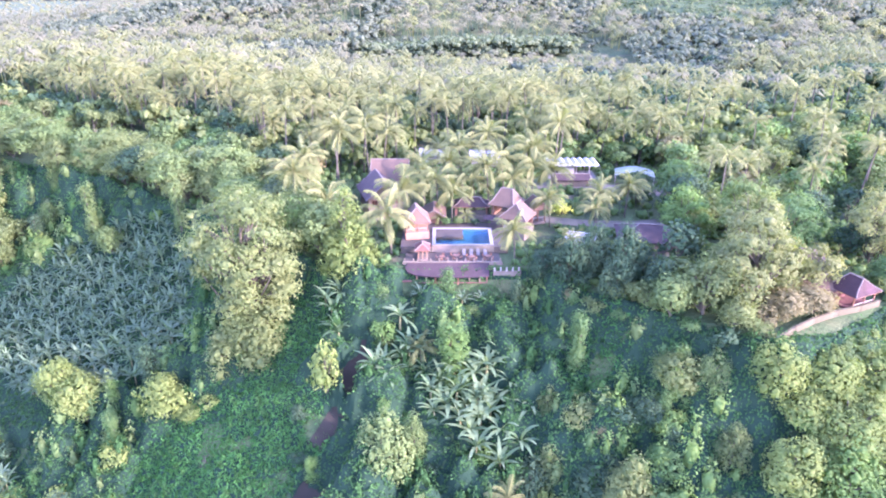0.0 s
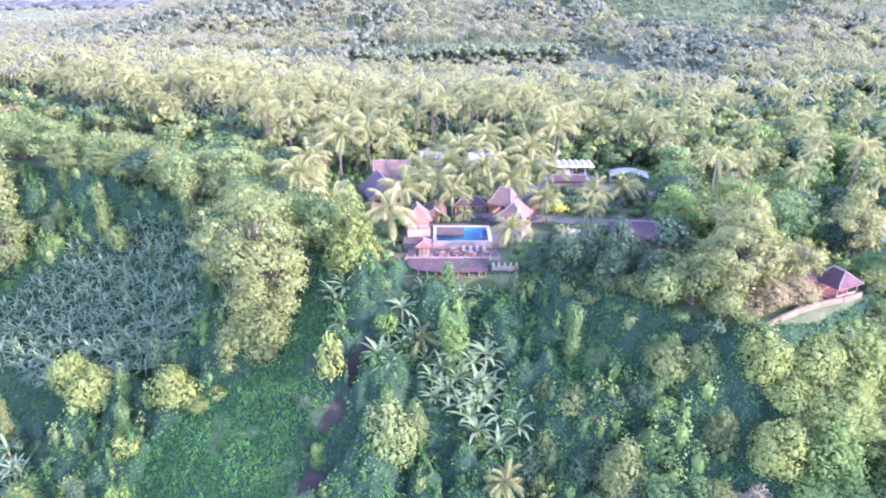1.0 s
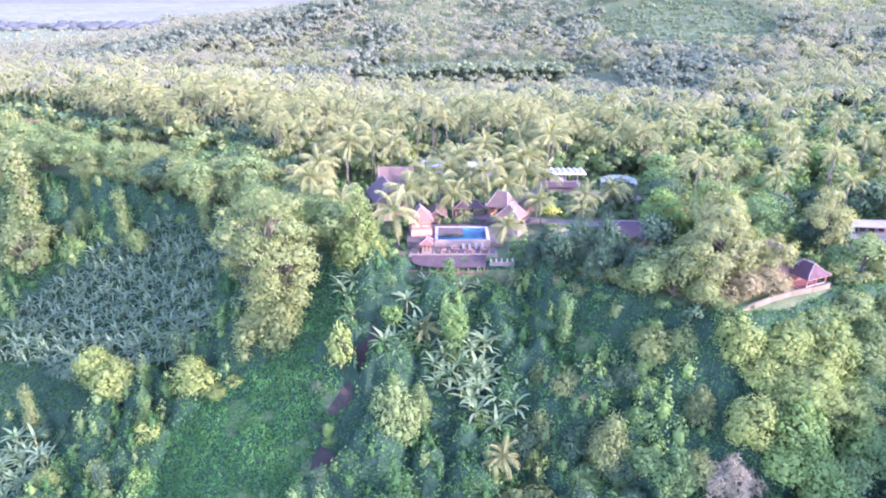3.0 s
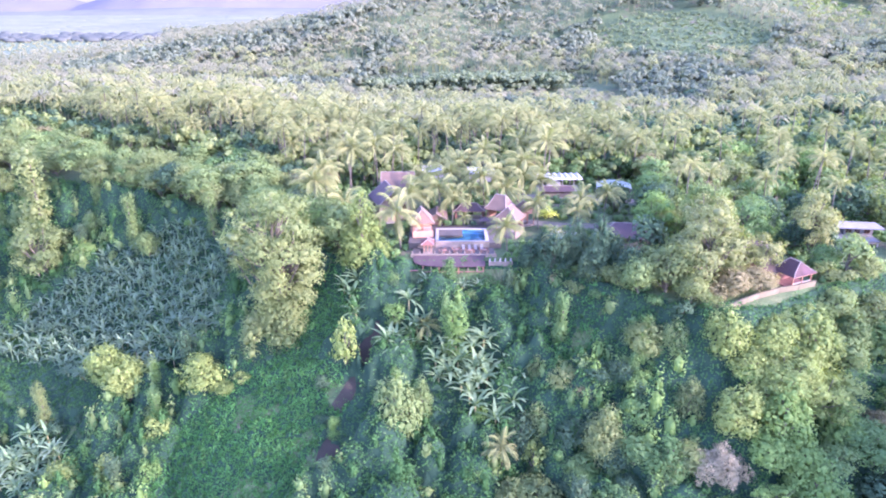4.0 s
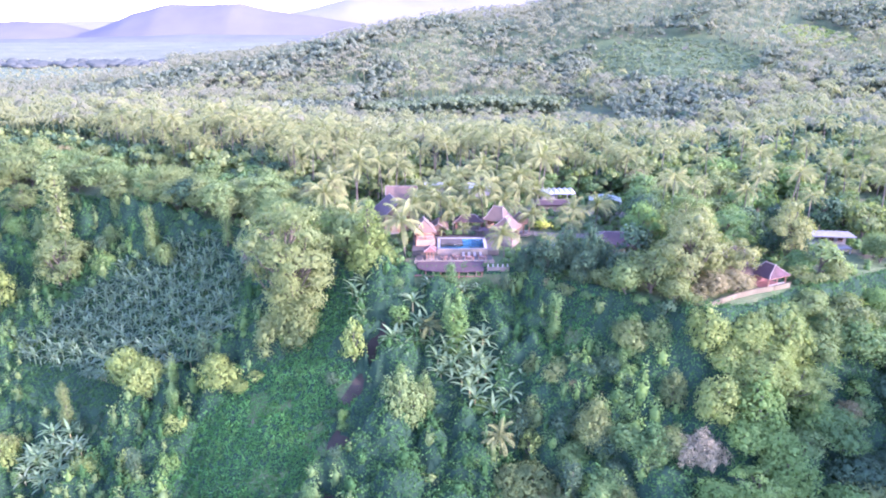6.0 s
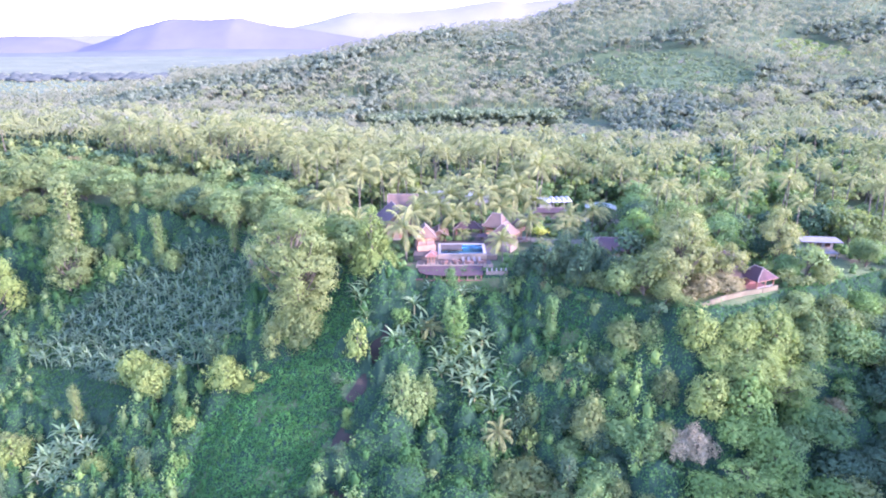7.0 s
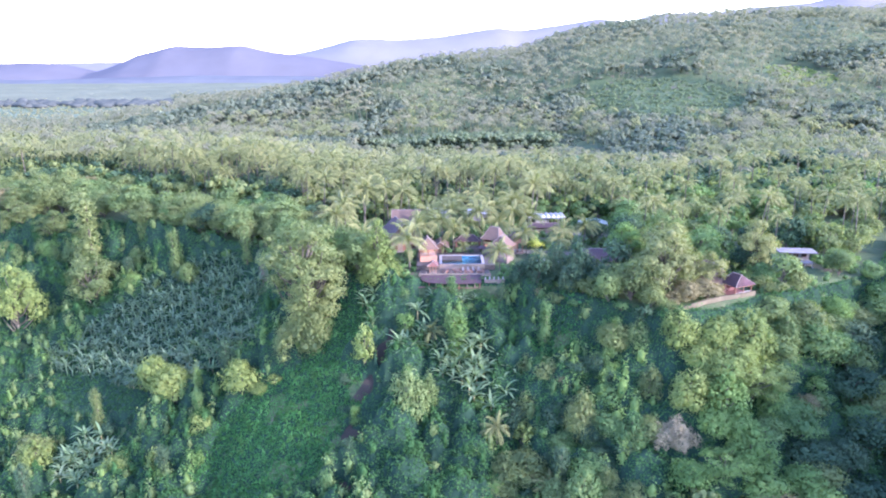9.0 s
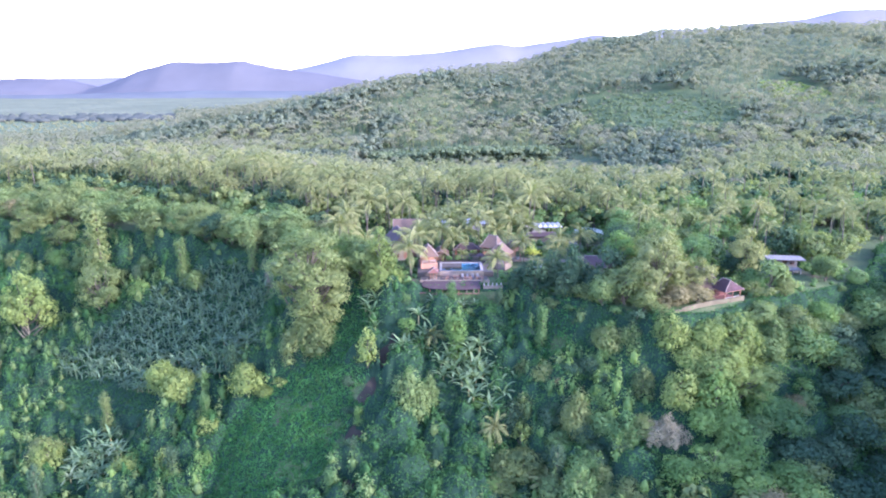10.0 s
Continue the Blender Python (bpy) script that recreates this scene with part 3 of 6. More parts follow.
ROOF_GREY = surface("grey_sheet_roof", (0.2, 0.21, 0.22), (0.3, 0.31, 0.33), 0.4, 0.45, 0.4, 3.0, 0.03)
RIDGE_CAP = surface("mortar_ridge_cap", (0.13, 0.108, 0.094), (0.18, 0.15, 0.13), 1.0)
WHITE = surface("white_painted_render", (0.18, 0.172, 0.16), (0.25, 0.24, 0.225), 0.6, 0.7, 0.3, 4.0, 0.02, stain=(0.2, 0.185, 0.17))
CREAM = surface("cream_render", (0.1, 0.084, 0.064), (0.145, 0.12, 0.09), 0.5, 0.8, 0.25, 4.0, 0.03, stain=(0.18, 0.13, 0.11))
OCHRE = surface("orange_ochre_render", (0.22, 0.12, 0.075), (0.29, 0.16, 0.105), 0.6)
BRICK = surface("red_brick_render", (0.11, 0.05, 0.048), (0.16, 0.072, 0.065), 0.8)
TEAK = surface("dark_teak", (0.11, 0.055, 0.035), (0.20, 0.10, 0.06), 1.2, 0.6, 0.35)
PAVING = surface("pink_terrace_paving", (0.044, 0.037, 0.03), (0.066, 0.054, 0.044), 0.4, 0.75, 0.3, 3.0, 0.02)
CONCRETE = surface("concrete", (0.1, 0.098, 0.094), (0.15, 0.146, 0.14), 0.5, 0.85)
KIOSK_ROOF = surface("red_kiosk_roof", (0.1, 0.042, 0.032), (0.132, 0.054, 0.042), 0.6)
KIOSK_PLUM = surface("faded_wine_red_roof", (0.03, 0.016, 0.016), (0.044, 0.023, 0.022), 0.5, 0.8, 0.2, 5.0, 0.06, stain=(0.06, 0.03, 0.036))
PLASTIC = surface("white_plastic", (0.3, 0.3, 0.31), (0.4, 0.4, 0.41), 1.0, 0.4)
GREEN_ROOF = surface("pale_green_sheet_roof", (0.12, 0.16, 0.135), (0.165, 0.21, 0.18), 0.4, 0.4)
POOL_TILE = surface("blue_pool_tile", (0.006, 0.055, 0.1), (0.009, 0.075, 0.13), 0.8, 0.3, 0.4)
# Near-black wall colour standing in for the restaurant's unlit interior.
DARK_INSIDE = surface("interior_shade", (0.02, 0.018, 0.02), (0.04, 0.035, 0.035), 1.0)
CANVAS = surface("faded_canvas", (0.12, 0.108, 0.1), (0.17, 0.155, 0.145), 1.0, 0.8)
LANE = surface("sandy_lane", (0.075, 0.07, 0.055), (0.12, 0.108, 0.085), 0.2, 0.9, 0.2, 1.5, 0.05, stain=(0.10, 0.10, 0.07))


def glass_material(name, colour, rough):
    m, t, b = material(name, rough, 0.5)
    b.inputs["Base Color"].default_value = (*colour, 1)
    b.inputs["Transmission Weight"].default_value = 1.0
    b.inputs["IOR"].default_value = 1.33
    bump(t, b, noise_tex(t, 1.3, 3.0), 0.25, 0.05)
    return m


WATER = glass_material("pool_water", (0.55, 0.88, 1.0), 0.05)
PANE = glass_material("window_glass", (0.5, 0.55, 0.6), 0.05)


def hip_levels(w, d, h, levels=((0, 1.0, 1.0), (0.3, 0.72, 0.8), (1.0, 0.0, 0.55))):
    """A hipped roof with a swept slope: half sizes shrink from eave to ridge; the ridge runs along y."""
    bm = bmesh.new()
    rings = []
    for t, kw, kd in levels:
        x, y, z = w / 2 * kw, d / 2 * kd, h * t
        if kw > 0:
            rings.append([bm.verts.new(p) for p in ((-x, -y, z), (x, -y, z), (x, y, z), (-x, y, z))])
        else:
            a, b = bm.verts.new((0, -y, z)), bm.verts.new((0, y, z))
            rings.append([a, a, b, b])
    for lo, hi in zip(rings, rings[1:]):
        for i in range(4):
            j = (i + 1) % 4
            vs = []
            for v in (lo[i], lo[j], hi[j], hi[i]):
                if v not in vs:
                    vs.append(v)
            if len(vs) > 2:
                bm.faces.new(vs)
    bm.faces.new(rings[0][::-1])
    return bm


def gable(w, d, h, thick=0.18):
    """A gable roof, ridge along y, of two slabs."""
    bm = bmesh.new()
    for s in (-1, 1):
        pts = [(s * w / 2, 0), (0, h), (0, h + thick), (s * w / 2, thick)]
        f = [bm.verts.new((x, -d / 2, z)) for x, z in pts]
        g = [bm.verts.new((x, d / 2, z)) for x, z in pts]
        bm.faces.new(f), bm.faces.new(g[::-1])
        for i in range(4):
            bm.faces.new((f[i], f[(i + 1) % 4], g[(i + 1) % 4], g[i]))
    return bm


def gable_wall(w, h, y, thick=0.15):
    bm = bmesh.new()
    f = [bm.verts.new(p) for p in ((-w / 2, y, 0), (w / 2, y, 0), (0, y, h))]
    g = [bm.verts.new(p) for p in ((-w / 2, y + thick, 0), (w / 2, y + thick, 0), (0, y + thick, h))]
    bm.faces.new(f), bm.faces.new(g[::-1])
    for i in range(3):
        bm.faces.new((f[i], f[(i + 1) % 3], g[(i + 1) % 3], g[i]))
    return bm


def bar(a, b, r=0.09):
    """A square bar between two points."""
    a, b = Vector(a), Vector(b)
    bm = boxed(-r, r, -r, r, 0, (b - a).length)
    bmesh.ops.transform(bm, matrix=Matrix.Translation(a) @ (b - a).to_track_quat("Z", "Y").to_matrix().to_4x4(), verts=bm.verts)
    return bm


def window(parent, x, y, z, w, h, facing="y", frame_mat=None):
    """A framed window set 3 cm proud of a wall; facing y: looks along -y, facing x: looks along +x."""
    turn = pose(x, y, z, 0, 0, 0 if facing == "y" else 90)
    fr = boxed(-w / 2, w / 2, -0.03, 0.05, -h / 2, h / 2)
    ob = part("window", fr, frame_mat or TEAK, parent, "", turn)
    for s in (-1, 1):
        part("pane", boxed(s * w / 4 - w / 4 + 0.07, s * w / 4 + w / 4 - 0.07, -0.05, -0.034, -h / 2 + 0.08, h / 2 - 0.08), PANE, ob)
    return ob


def pavilion(name, label, x, y, z, w, d, eave, rise, roof_mat, rz=0.0, base_mat=None, rail=True, storey=0.0, wall_mat=None):
    """An open pavilion: plinth, posts, rails and a swept hip roof with ridge and hip caps."""
    t = thing(name, label, "pavilion", (x, y, z), rz)
    floor_z = 0.35 + storey
    part("plinth", boxed(-w / 2 + 0.4, w / 2 - 0.4, -d / 2 + 0.4, d / 2 - 0.4, -1.5, floor_z, bevel=0.04), base_mat or CREAM, t)
    px, py = w / 2 - 0.7, d / 2 - 0.7
    for sx in (-1, 0, 1):
        for sy in (-1, 1):
            part("post", boxed(sx * px - 0.11, sx * px + 0.11, sy * py - 0.11, sy * py + 0.11, floor_z, eave + 0.1, bevel=0.02), TEAK, t)
    if rail:
        for sy in (-1, 1):
            r = part("railing", boxed(-px + 0.14, px - 0.14, sy * py - 0.05, sy * py + 0.05, floor_z + 0.75, floor_z + 0.88), WHITE, t)
            for k in range(9):
                q = -px + (k + 0.5) * 2 * px / 9
                part("baluster", boxed(q - 0.04, q + 0.04, sy * py - 0.04, sy * py + 0.04, floor_z, floor_z + 0.747), WHITE, r)
    if wall_mat:
        part("back_wall", boxed(-px + 0.13, px - 0.13, py - 0.4, py - 0.2, floor_z + 0.004, eave), wall_mat, t)
    lv = ((0, 1.0, 1.0), (0.28, 0.70, 0.76), (1.0, 0.0, 0.42))
    bm = hip_levels(w, d, rise, lv)
    part("roof", bm, roof_mat, t, "", Matrix.Translation((0, 0, eave)))
    part("ridge_cap", bar((0, -d / 2 * 0.44, eave + rise), (0, d / 2 * 0.44, eave + rise), 0.1), RIDGE_CAP, t)
    for sx in (-1, 1):
        for sy in (-1, 1):
            ps = [(sx * w / 2 * kw, sy * d / 2 * kd, eave + rise * k + 0.03) for k, kw, kd in lv]
            for a, b in zip(ps, ps[1:]):
                part("hip_cap", bar(a, b, 0.075), RIDGE_CAP, t)
    part("fascia", boxed(-w / 2 + 0.06, w / 2 - 0.06, -d / 2 + 0.06, d / 2 - 0.06, eave - 0.16, eave - 0.004), TEAK, t)
    return t


def house(name, label, x, y, z, w, d, wall_h, rise, roof_mat, wall_mat, rz=0.0, over=0.7, windows=3, kind_roof="gable", storeys=1):
    """A walled house with door, windows, gable or hip roof and ridge cap; the ridge runs along y before turning."""
    t = thing(name, label, "house", (x, y, z), rz)
    part("foundation", boxed(-w / 2 - 0.15, w / 2 + 0.15, -d / 2 - 0.15, d / 2 + 0.15, -1.5, 0.2), CONCRETE, t)
    th = 0.22
    part("wall", boxed(-w / 2, w / 2, -d / 2, -d / 2 + th, 0.2, wall_h), wall_mat, t)
    part("wall", boxed(-w / 2, w / 2, d / 2 - th, d / 2, 0.2, wall_h), wall_mat, t)
    part("wall", boxed(-w / 2, -w / 2 + th, -d / 2 + th, d / 2 - th, 0.2, wall_h), wall_mat, t)
    part("wall", boxed(w / 2 - th, w / 2, -d / 2 + th, d / 2 - th, 0.2, wall_h), wall_mat, t)
    step = wall_h / storeys
    for s in range(storeys):
        for k in range(windows):
            q = -w / 2 + (k + 0.5) * w / windows
            if s == 0 and k == windows // 2:
                dr = part("door", boxed(q - 0.5, q + 0.5, -d / 2 - 0.05, -d / 2 - 0.004, 0.2, 2.3), TEAK, t)
                part("handle", boxed(q + 0.34, q + 0.4, -d / 2 - 0.1, -d / 2 - 0.054, 1.15, 1.3), WHITE, dr)
            else:
                window(t, q, -d / 2 - 0.06, s * step + step * 0.55, min(1.3, w / windows * 0.6), 1.2)
        for k in range(2):
            window(t, w / 2 + 0.06, -d / 4 + k * d / 2, s * step + step * 0.55, 1.2, 1.2, "x")
    if kind_roof == "gable":
        part("roof", gable(w + 2 * over, d + 2 * over, rise), roof_mat, t, "", Matrix.Translation((0, 0, wall_h - over * rise / (w / 2 + over) + 0.02)))
        for s in (-1, 1):
            part("gable_wall", gable_wall(w - 0.1, rise * 0.86 * (w / (w + 2 * over)) + 0.2, s * (d / 2 - 0.1) - 0.07), wall_mat, t, "", Matrix.Translation((0, 0, wall_h)))
        top = wall_h - over * rise / (w / 2 + over) + rise + 0.2
        part("ridge_cap", bar((0, -d / 2 - over, top), (0, d / 2 + over, top), 0.1), RIDGE_CAP, t)
        for s in (-1, 1):
            for q in (-1, 1):
                part("bargeboard", bar((s * (w / 2 + over), q * (d / 2 + over + 0.06), top - rise), (0, q * (d / 2 + over + 0.06), top), 0.08), RIDGE_CAP, t)
    else:
        lv = ((0, 1.0, 1.0), (1.0, 0.0, max(0.05, 1 - w / d) if d > w else 0.3))
        part("roof", hip_levels(w + 2 * over, d + 2 * over, rise, lv), roof_mat, t, "", Matrix.Translation((0, 0, wall_h)))
        k = lv[1][2] * (d / 2 + over)
        part("ridge_cap", bar((0, -k, wall_h + rise), (0, k, wall_h + rise), 0.1), RIDGE_CAP, t)
        for sx in (-1, 1):
            for sy in (-1, 1):
                part("hip_cap", bar((sx * (w / 2 + over), sy * (d / 2 + over), wall_h + 0.03), (0, sy * k, wall_h + rise), 0.08), RIDGE_CAP, t)
    return t


# terrace and pool
def ring(outer, inner, z0, z1):
    """A rectangular kerb round a rectangular hole, of four butted bars."""
    (a, b, c, d), (e, f, g, h) = outer, inner
    bm = bmesh.new()
    box(bm, a, b, c, g, z0, z1), box(bm, a, b, h, d, z0, z1), box(bm, a, e, g, h, z0, z1), box(bm, f, b, g, h, z0, z1)
    return bm


def pool():
    t = thing("swimming_pool", "blue tiled swimming pool with pale coping on a terrace", "pool", (0, 0, 1.5))
    part("basin_floor", boxed(-1.5, 9.5, 124.6, 132.6, -1.6, -1.4), POOL_TILE, t)
    for n, b in (("basin_wall", (-1.7, -1.5, 124.4, 132.8)), ("basin_wall", (9.5, 9.7, 124.4, 132.8)), ("basin_wall", (-1.5, 9.5, 124.4, 124.6)), ("basin_wall", (-1.5, 9.5, 132.6, 132.8))):
        part(n, boxed(*b, -1.6, 0.02), POOL_TILE, t)
    part("coping", ring((-2.2, 10.2, 123.9, 133.3), (-1.5, 9.5, 124.6, 132.6), 0.024, 0.16), WHITE, t, "pale pool coping")
    part("sun_shelf", boxed(-1.45, 4.2, 128.4, 132.55, -1.38, 0.10), PAVING, t, "paved shelf at the pool's back edge")
    w = part("water", boxed(-1.48, 9.48, 124.62, 132.58, -1.36, -0.08), WATER, t, "clear blue water")
    w.visible_shadow = False
    part("front_wall", boxed(-2.2, 10.2, 123.5, 123.88, -2.6, 0.3), CREAM, t)
    return t


pool()
deck = thing("terrace", "pink paved terrace in front of the pool with a retaining wall", "terrace", (0, 0, 0))
part("slab", boxed(-7.5, 11.2, 118.5, 123.48, -3.0, 0.3, bevel=0.05), PAVING, deck)
part("retaining_wall", boxed(-7.8, 11.5, 118.1, 118.48, -5.5, 0.75), CREAM, deck)
part("pool_surround", boxed(-8.5, -2.22, 123.52, 136.5, -1.0, 1.45), PAVING, deck)
part("pool_surround", boxed(10.22, 13.0, 123.52, 136.5, -1.0, 1.45), PAVING, deck)
part("pool_surround", boxed(-2.2, 10.2, 133.32, 136.5, -1.0, 1.45), PAVING, deck)
for k in range(12):
    q = -7.4 + k * 1.68
    part("parapet_post", boxed(q - 0.12, q + 0.12, 118.15, 118.43, 0.754, 1.35), CREAM, deck)


def lounger(x, y, rz):
    t = thing("sun_lounger", "faded canvas sun lounger on the terrace", "lounger", (x, y, 0.3), rz, "loungers on the terrace")
    part("seat", boxed(-0.32, 0.32, -0.95, 0.35, 0.28, 0.36), CANVAS, t)
    bk = boxed(-0.32, 0.32, 0.0, 0.75, 0.0, 0.07)
    part("backrest", bk, CANVAS, t, "", pose(0, 0.36, 0.3, 38, 0, 0))
    for sx in (-0.27, 0.27):
        for sy in (-0.85, 0.28):
            part("leg", boxed(sx - 0.03, sx + 0.03, sy - 0.03, sy + 0.03, 0.0, 0.28), CANVAS, t)
    return t


def parasol(x, y, z):
    t = thing("parasol", "dark plum parasol beside the pool", "parasol", (x, y, z))
    part("pole", rod(0, 0, 0, 2.3, 0.04), TEAK, t)
    part("canopy", hip_levels(2.6, 2.6, 0.7, ((0, 1.0, 1.0), (1.0, 0.0, 0.02))), ROOF_PLUM, t, "", Matrix.Translation((0, 0, 2.0)))
    return t


def table(x, y):
    t = thing("terrace_table", "round dark wooden table on the terrace", "table", (x, y, 0.3), 0, "tables on the terrace")
    part("tabletop", rod(0, 0, 0.70, 0.75, 0.6, 16), TEAK, t)
    part("pedestal", rod(0, 0, 0.03, 0.70, 0.07), TEAK, t)
    part("foot", rod(0, 0, 0, 0.03, 0.32, 14), TEAK, t)
    return t


def chair(x, y, rz):
    t = thing("terrace_chair", "dark wooden chair beside a terrace table", "chair", (x, y, 0.3), rz, "chairs on the terrace")
    part("seat", boxed(-0.24, 0.24, -0.22, 0.24, 0.42, 0.46, bevel=0.01), TEAK, t)
    part("backrest", boxed(-0.24, 0.24, 0.21, 0.25, 0.464, 0.9, bevel=0.01), TEAK, t)
    for sx in (-0.2, 0.2):
        for sy in (-0.18, 0.2):
            part("leg", boxed(sx - 0.025, sx + 0.025, sy - 0.025, sy + 0.025, 0.0, 0.42), TEAK, t)
    return t


for x in (4.2, 5.6, 7.0, 8.4):
    lounger(x, 122.4, 0)
for x, y in ((-0.2, 120.0), (2.6, 120.6), (5.6, 120.0), (8.8, 120.2)):
    table(x, y)
    for k in range(4):
        a = k * math.pi / 2 + x
        chair(x + 0.95 * math.cos(a), y + 0.95 * math.sin(a), math.degrees(a) - 90)


def lower_restaurant():
    t = thing("lower_restaurant", "low dark plum-roofed open restaurant built out over the slope", "restaurant", (0, 0, 0))
    pts = [(-6.8, 118.0), (-7.3, 116.8), (-6.8, 115.6), (-5.2, 114.8), (-1.5, 114.3), (3, 114.2), (8.7, 114.4), (9.0, 118.0)]
    bm = bmesh.new()
    def lift(y):
        return -0.7 + (y - 114.2) * 0.33
    lo = [bm.verts.new((x, y, lift(y) - 0.16)) for x, y in pts]
    hi = [bm.verts.new((x, y, lift(y))) for x, y in pts]
    bm.faces.new(lo[::-1]), bm.faces.new(hi)
    for i in range(len(pts)):
        j = (i + 1) % len(pts)
        bm.faces.new((lo[i], lo[j], hi[j], hi[i]))
    part("roof", bm, ROOF_PLUM, t)
    part("floor", poly_prism([(x * 0.98, y + 0.15) for x, y in pts], -3.9, -3.6), CONCRETE, t)
    for i, (x, y) in enumerate(pts[1:-1]):
        part("post", boxed(x * 0.96 - 0.12, x * 0.96 + 0.12, y + 0.4, y + 0.64, -9.0, lift(y + 0.4) - 0.17), TEAK, t)
    for x in (-3.2, 0.8, 5.0, 7.0):
        part("post", boxed(x - 0.12, x + 0.12, 114.8, 115.04, -9.0, -0.68), CREAM, t)
    part("rear_wall", boxed(-6.4, 8.8, 117.6, 117.85, -3.59, 0.2), DARK_INSIDE, t)
    part("front_rail", boxed(-4.6, 8.4, 114.5, 114.58, -2.1, -1.95), BRICK, t)
    part("side_awning", boxed(-8.0, -6.0, 114.6, 116.2, -1.9, -1.75), BRICK, t, "small red awning")
    return t


lower_restaurant()
parasol(9.9, 134.6, 1.45)
annex = thing("garden_wall", "cream garden wall with pillars beside the restaurant", "wall", (0, 0, 0))
part("wall", boxed(9.6, 14.6, 115.6, 115.9, -6.0, -0.1), CREAM, annex)
part("wall", boxed(14.604, 14.9, 115.6, 120.0, -6.0, -0.1), CREAM, annex)
for k in range(5):
    part("pillar", boxed(9.7 + k * 1.15, 9.98 + k * 1.15, 115.58, 115.92, -0.096, 0.6), WHITE, annex)

pavilion("pavilion", "small red-roofed kiosk on the terrace", -4.0, 120.8, 0.3, 3.0, 3.6, 2.3, 1.0, KIOSK_ROOF, 0, rail=False)
pavilion("pavilion", "two-storey pavilion with pink clay roof and white balustrade", -5.6, 130.0, 0.9, 5.6, 6.0, 4.1, 3.0, ROOF_RED, 8, OCHRE, storey=1.7, wall_mat=OCHRE)
pavilion("pavilion", "pink clay-roofed open pavilion beside the pool", 15.8, 133.2, 0.9, 6.2, 6.0, 3.6, 3.0, ROOF_RED, -28, CREAM, storey=0.6, wall_mat=BRICK)
pavilion("pavilion", "tall clay-roofed pavilion behind the pool pavilion", 14.0, 139.4, 0.6, 6.2, 6.2, 4.6, 3.2, ROOF_RED, 62, CREAM, storey=1.6, wall_mat=OCHRE)
pavilion("pavilion", "small clay-roofed pavilion with pale walls", 20.4, 141.0, 0.3, 4.8, 4.8, 3.4, 2.4, ROOF_RED, 20, CREAM, wall_mat=CREAM)
pavilion("pavilion", "long open pavilion with white rails and a weathered roof", 6.3, 142.6, 0.3, 4.6, 8.4, 3.4, 1.6, ROOF_PLUM, 90, CREAM, storey=0.8, wall_mat=TEAK)
house("bungalow", "ochre bungalow with a clay roof behind the palms", -2.0, 138.6, 0.5, 4.0, 4.6, 2.8, 1.6, ROOF_RED, OCHRE, 0)

# main house: a cross of gables
main = house("main_house", "large two-storey house with pink gabled roofs, the wing's toned plum as shaded", -12.6, 155.5, 0.2, 9.0, 7.5, 6.2, 4.2, ROOF_RED, CREAM, 90, storeys=2)
wing = house("house_wing", "front wing of the large house, its steep gable roof toned plum as shaded", -14.2, 147.0, 0.2, 8.0, 9.5, 5.2, 3.8, ROOF_WING_SHADE, CREAM, 18, storeys=2)

# lane and buildings behind
def ribbon(name, label, pts, width, mat, lift=0.06):
    s = Soup()
    p = np.array(pts, float)
    q = np.concatenate([np.linspace(a, b, 9)[:-1] for a, b in zip(p, p[1:])] + [p[-1:]])
    d = np.gradient(q, axis=0)
    n = np.stack([-d[:, 1], d[:, 0]], 1) / (np.linalg.norm(d, axis=1, keepdims=True) + 1e-9)
    cols = [q + n * width * k for k in (-0.5, -0.17, 0.17, 0.5)]
    v = np.stack([np.stack([c[:, 0], c[:, 1], land(c[:, 0], c[:, 1]) + lift], 1) for c in cols], 1)
    i = np.arange(len(q) * 4).reshape(-1, 4)
    s.add(v.reshape(-1, 3), np.stack([i[:-1, :-1], i[:-1, 1:], i[1:, 1:], i[1:, :-1]], -1).reshape(-1, 4))
    return tagged(new(name, s.mesh(name, mat, True)), label, "path", kind="structure")


ribbon("road", "sandy lane behind the pavilions", [(20, 143), (30, 140), (42, 139), (60, 143), (80, 150)], 4.0, LANE)
ribbon("road_upper", "sandy lane before the white building", [(24, 166), (34, 167), (46, 163), (60, 158)], 5.0, LANE)
ribbon("path", "reddish earth path down the slope", [(-14.5, 109), (-16, 105), (-16.6, 100), (-18.5, 96.5), (-21.5, 93), (-22.5, 88), (-23.5, 82), (-24, 74)], 6.0, surface("red_earth", (0.024, 0.022, 0.016), (0.036, 0.03, 0.023), 0.5, 0.95, 0.1, 3.0, 0.08), 0.22)


def scalloped_hall():
    t = thing("market_hall", "white open hall with a scalloped canvas roof edge", "building", (34.5, 175.0, 0.0), 0)
    part("floor", boxed(-6.5, 6.5, -3.5, 3.5, -1, 0.15), CONCRETE, t)
    for k in range(8):
        q = -6 + k * 1.72
        part("canopy_bay", hip_levels(1.70, 6.6, 0.7, ((0, 1.0, 1.0), (1.0, 0.0, 0.8))), PLASTIC, t, "", Matrix.Translation((q, 0, 3.6)))
        if k % 2 == 0:
            for s in (-1, 1):
                part("post", boxed(q - 0.08, q + 0.08, s * 3.0 - 0.08, s * 3.0 + 0.08, 0.15, 3.6), WHITE, t)
    part("kiosk_wall", boxed(-3.5, 0.5, -2.0, 1.5, 0.154, 3.0), WHITE, t)
    part("counter", boxed(-3.0, 0.2, -2.4, -2.004, 0.154, 1.1), TEAK, t)
    return t


scalloped_hall()
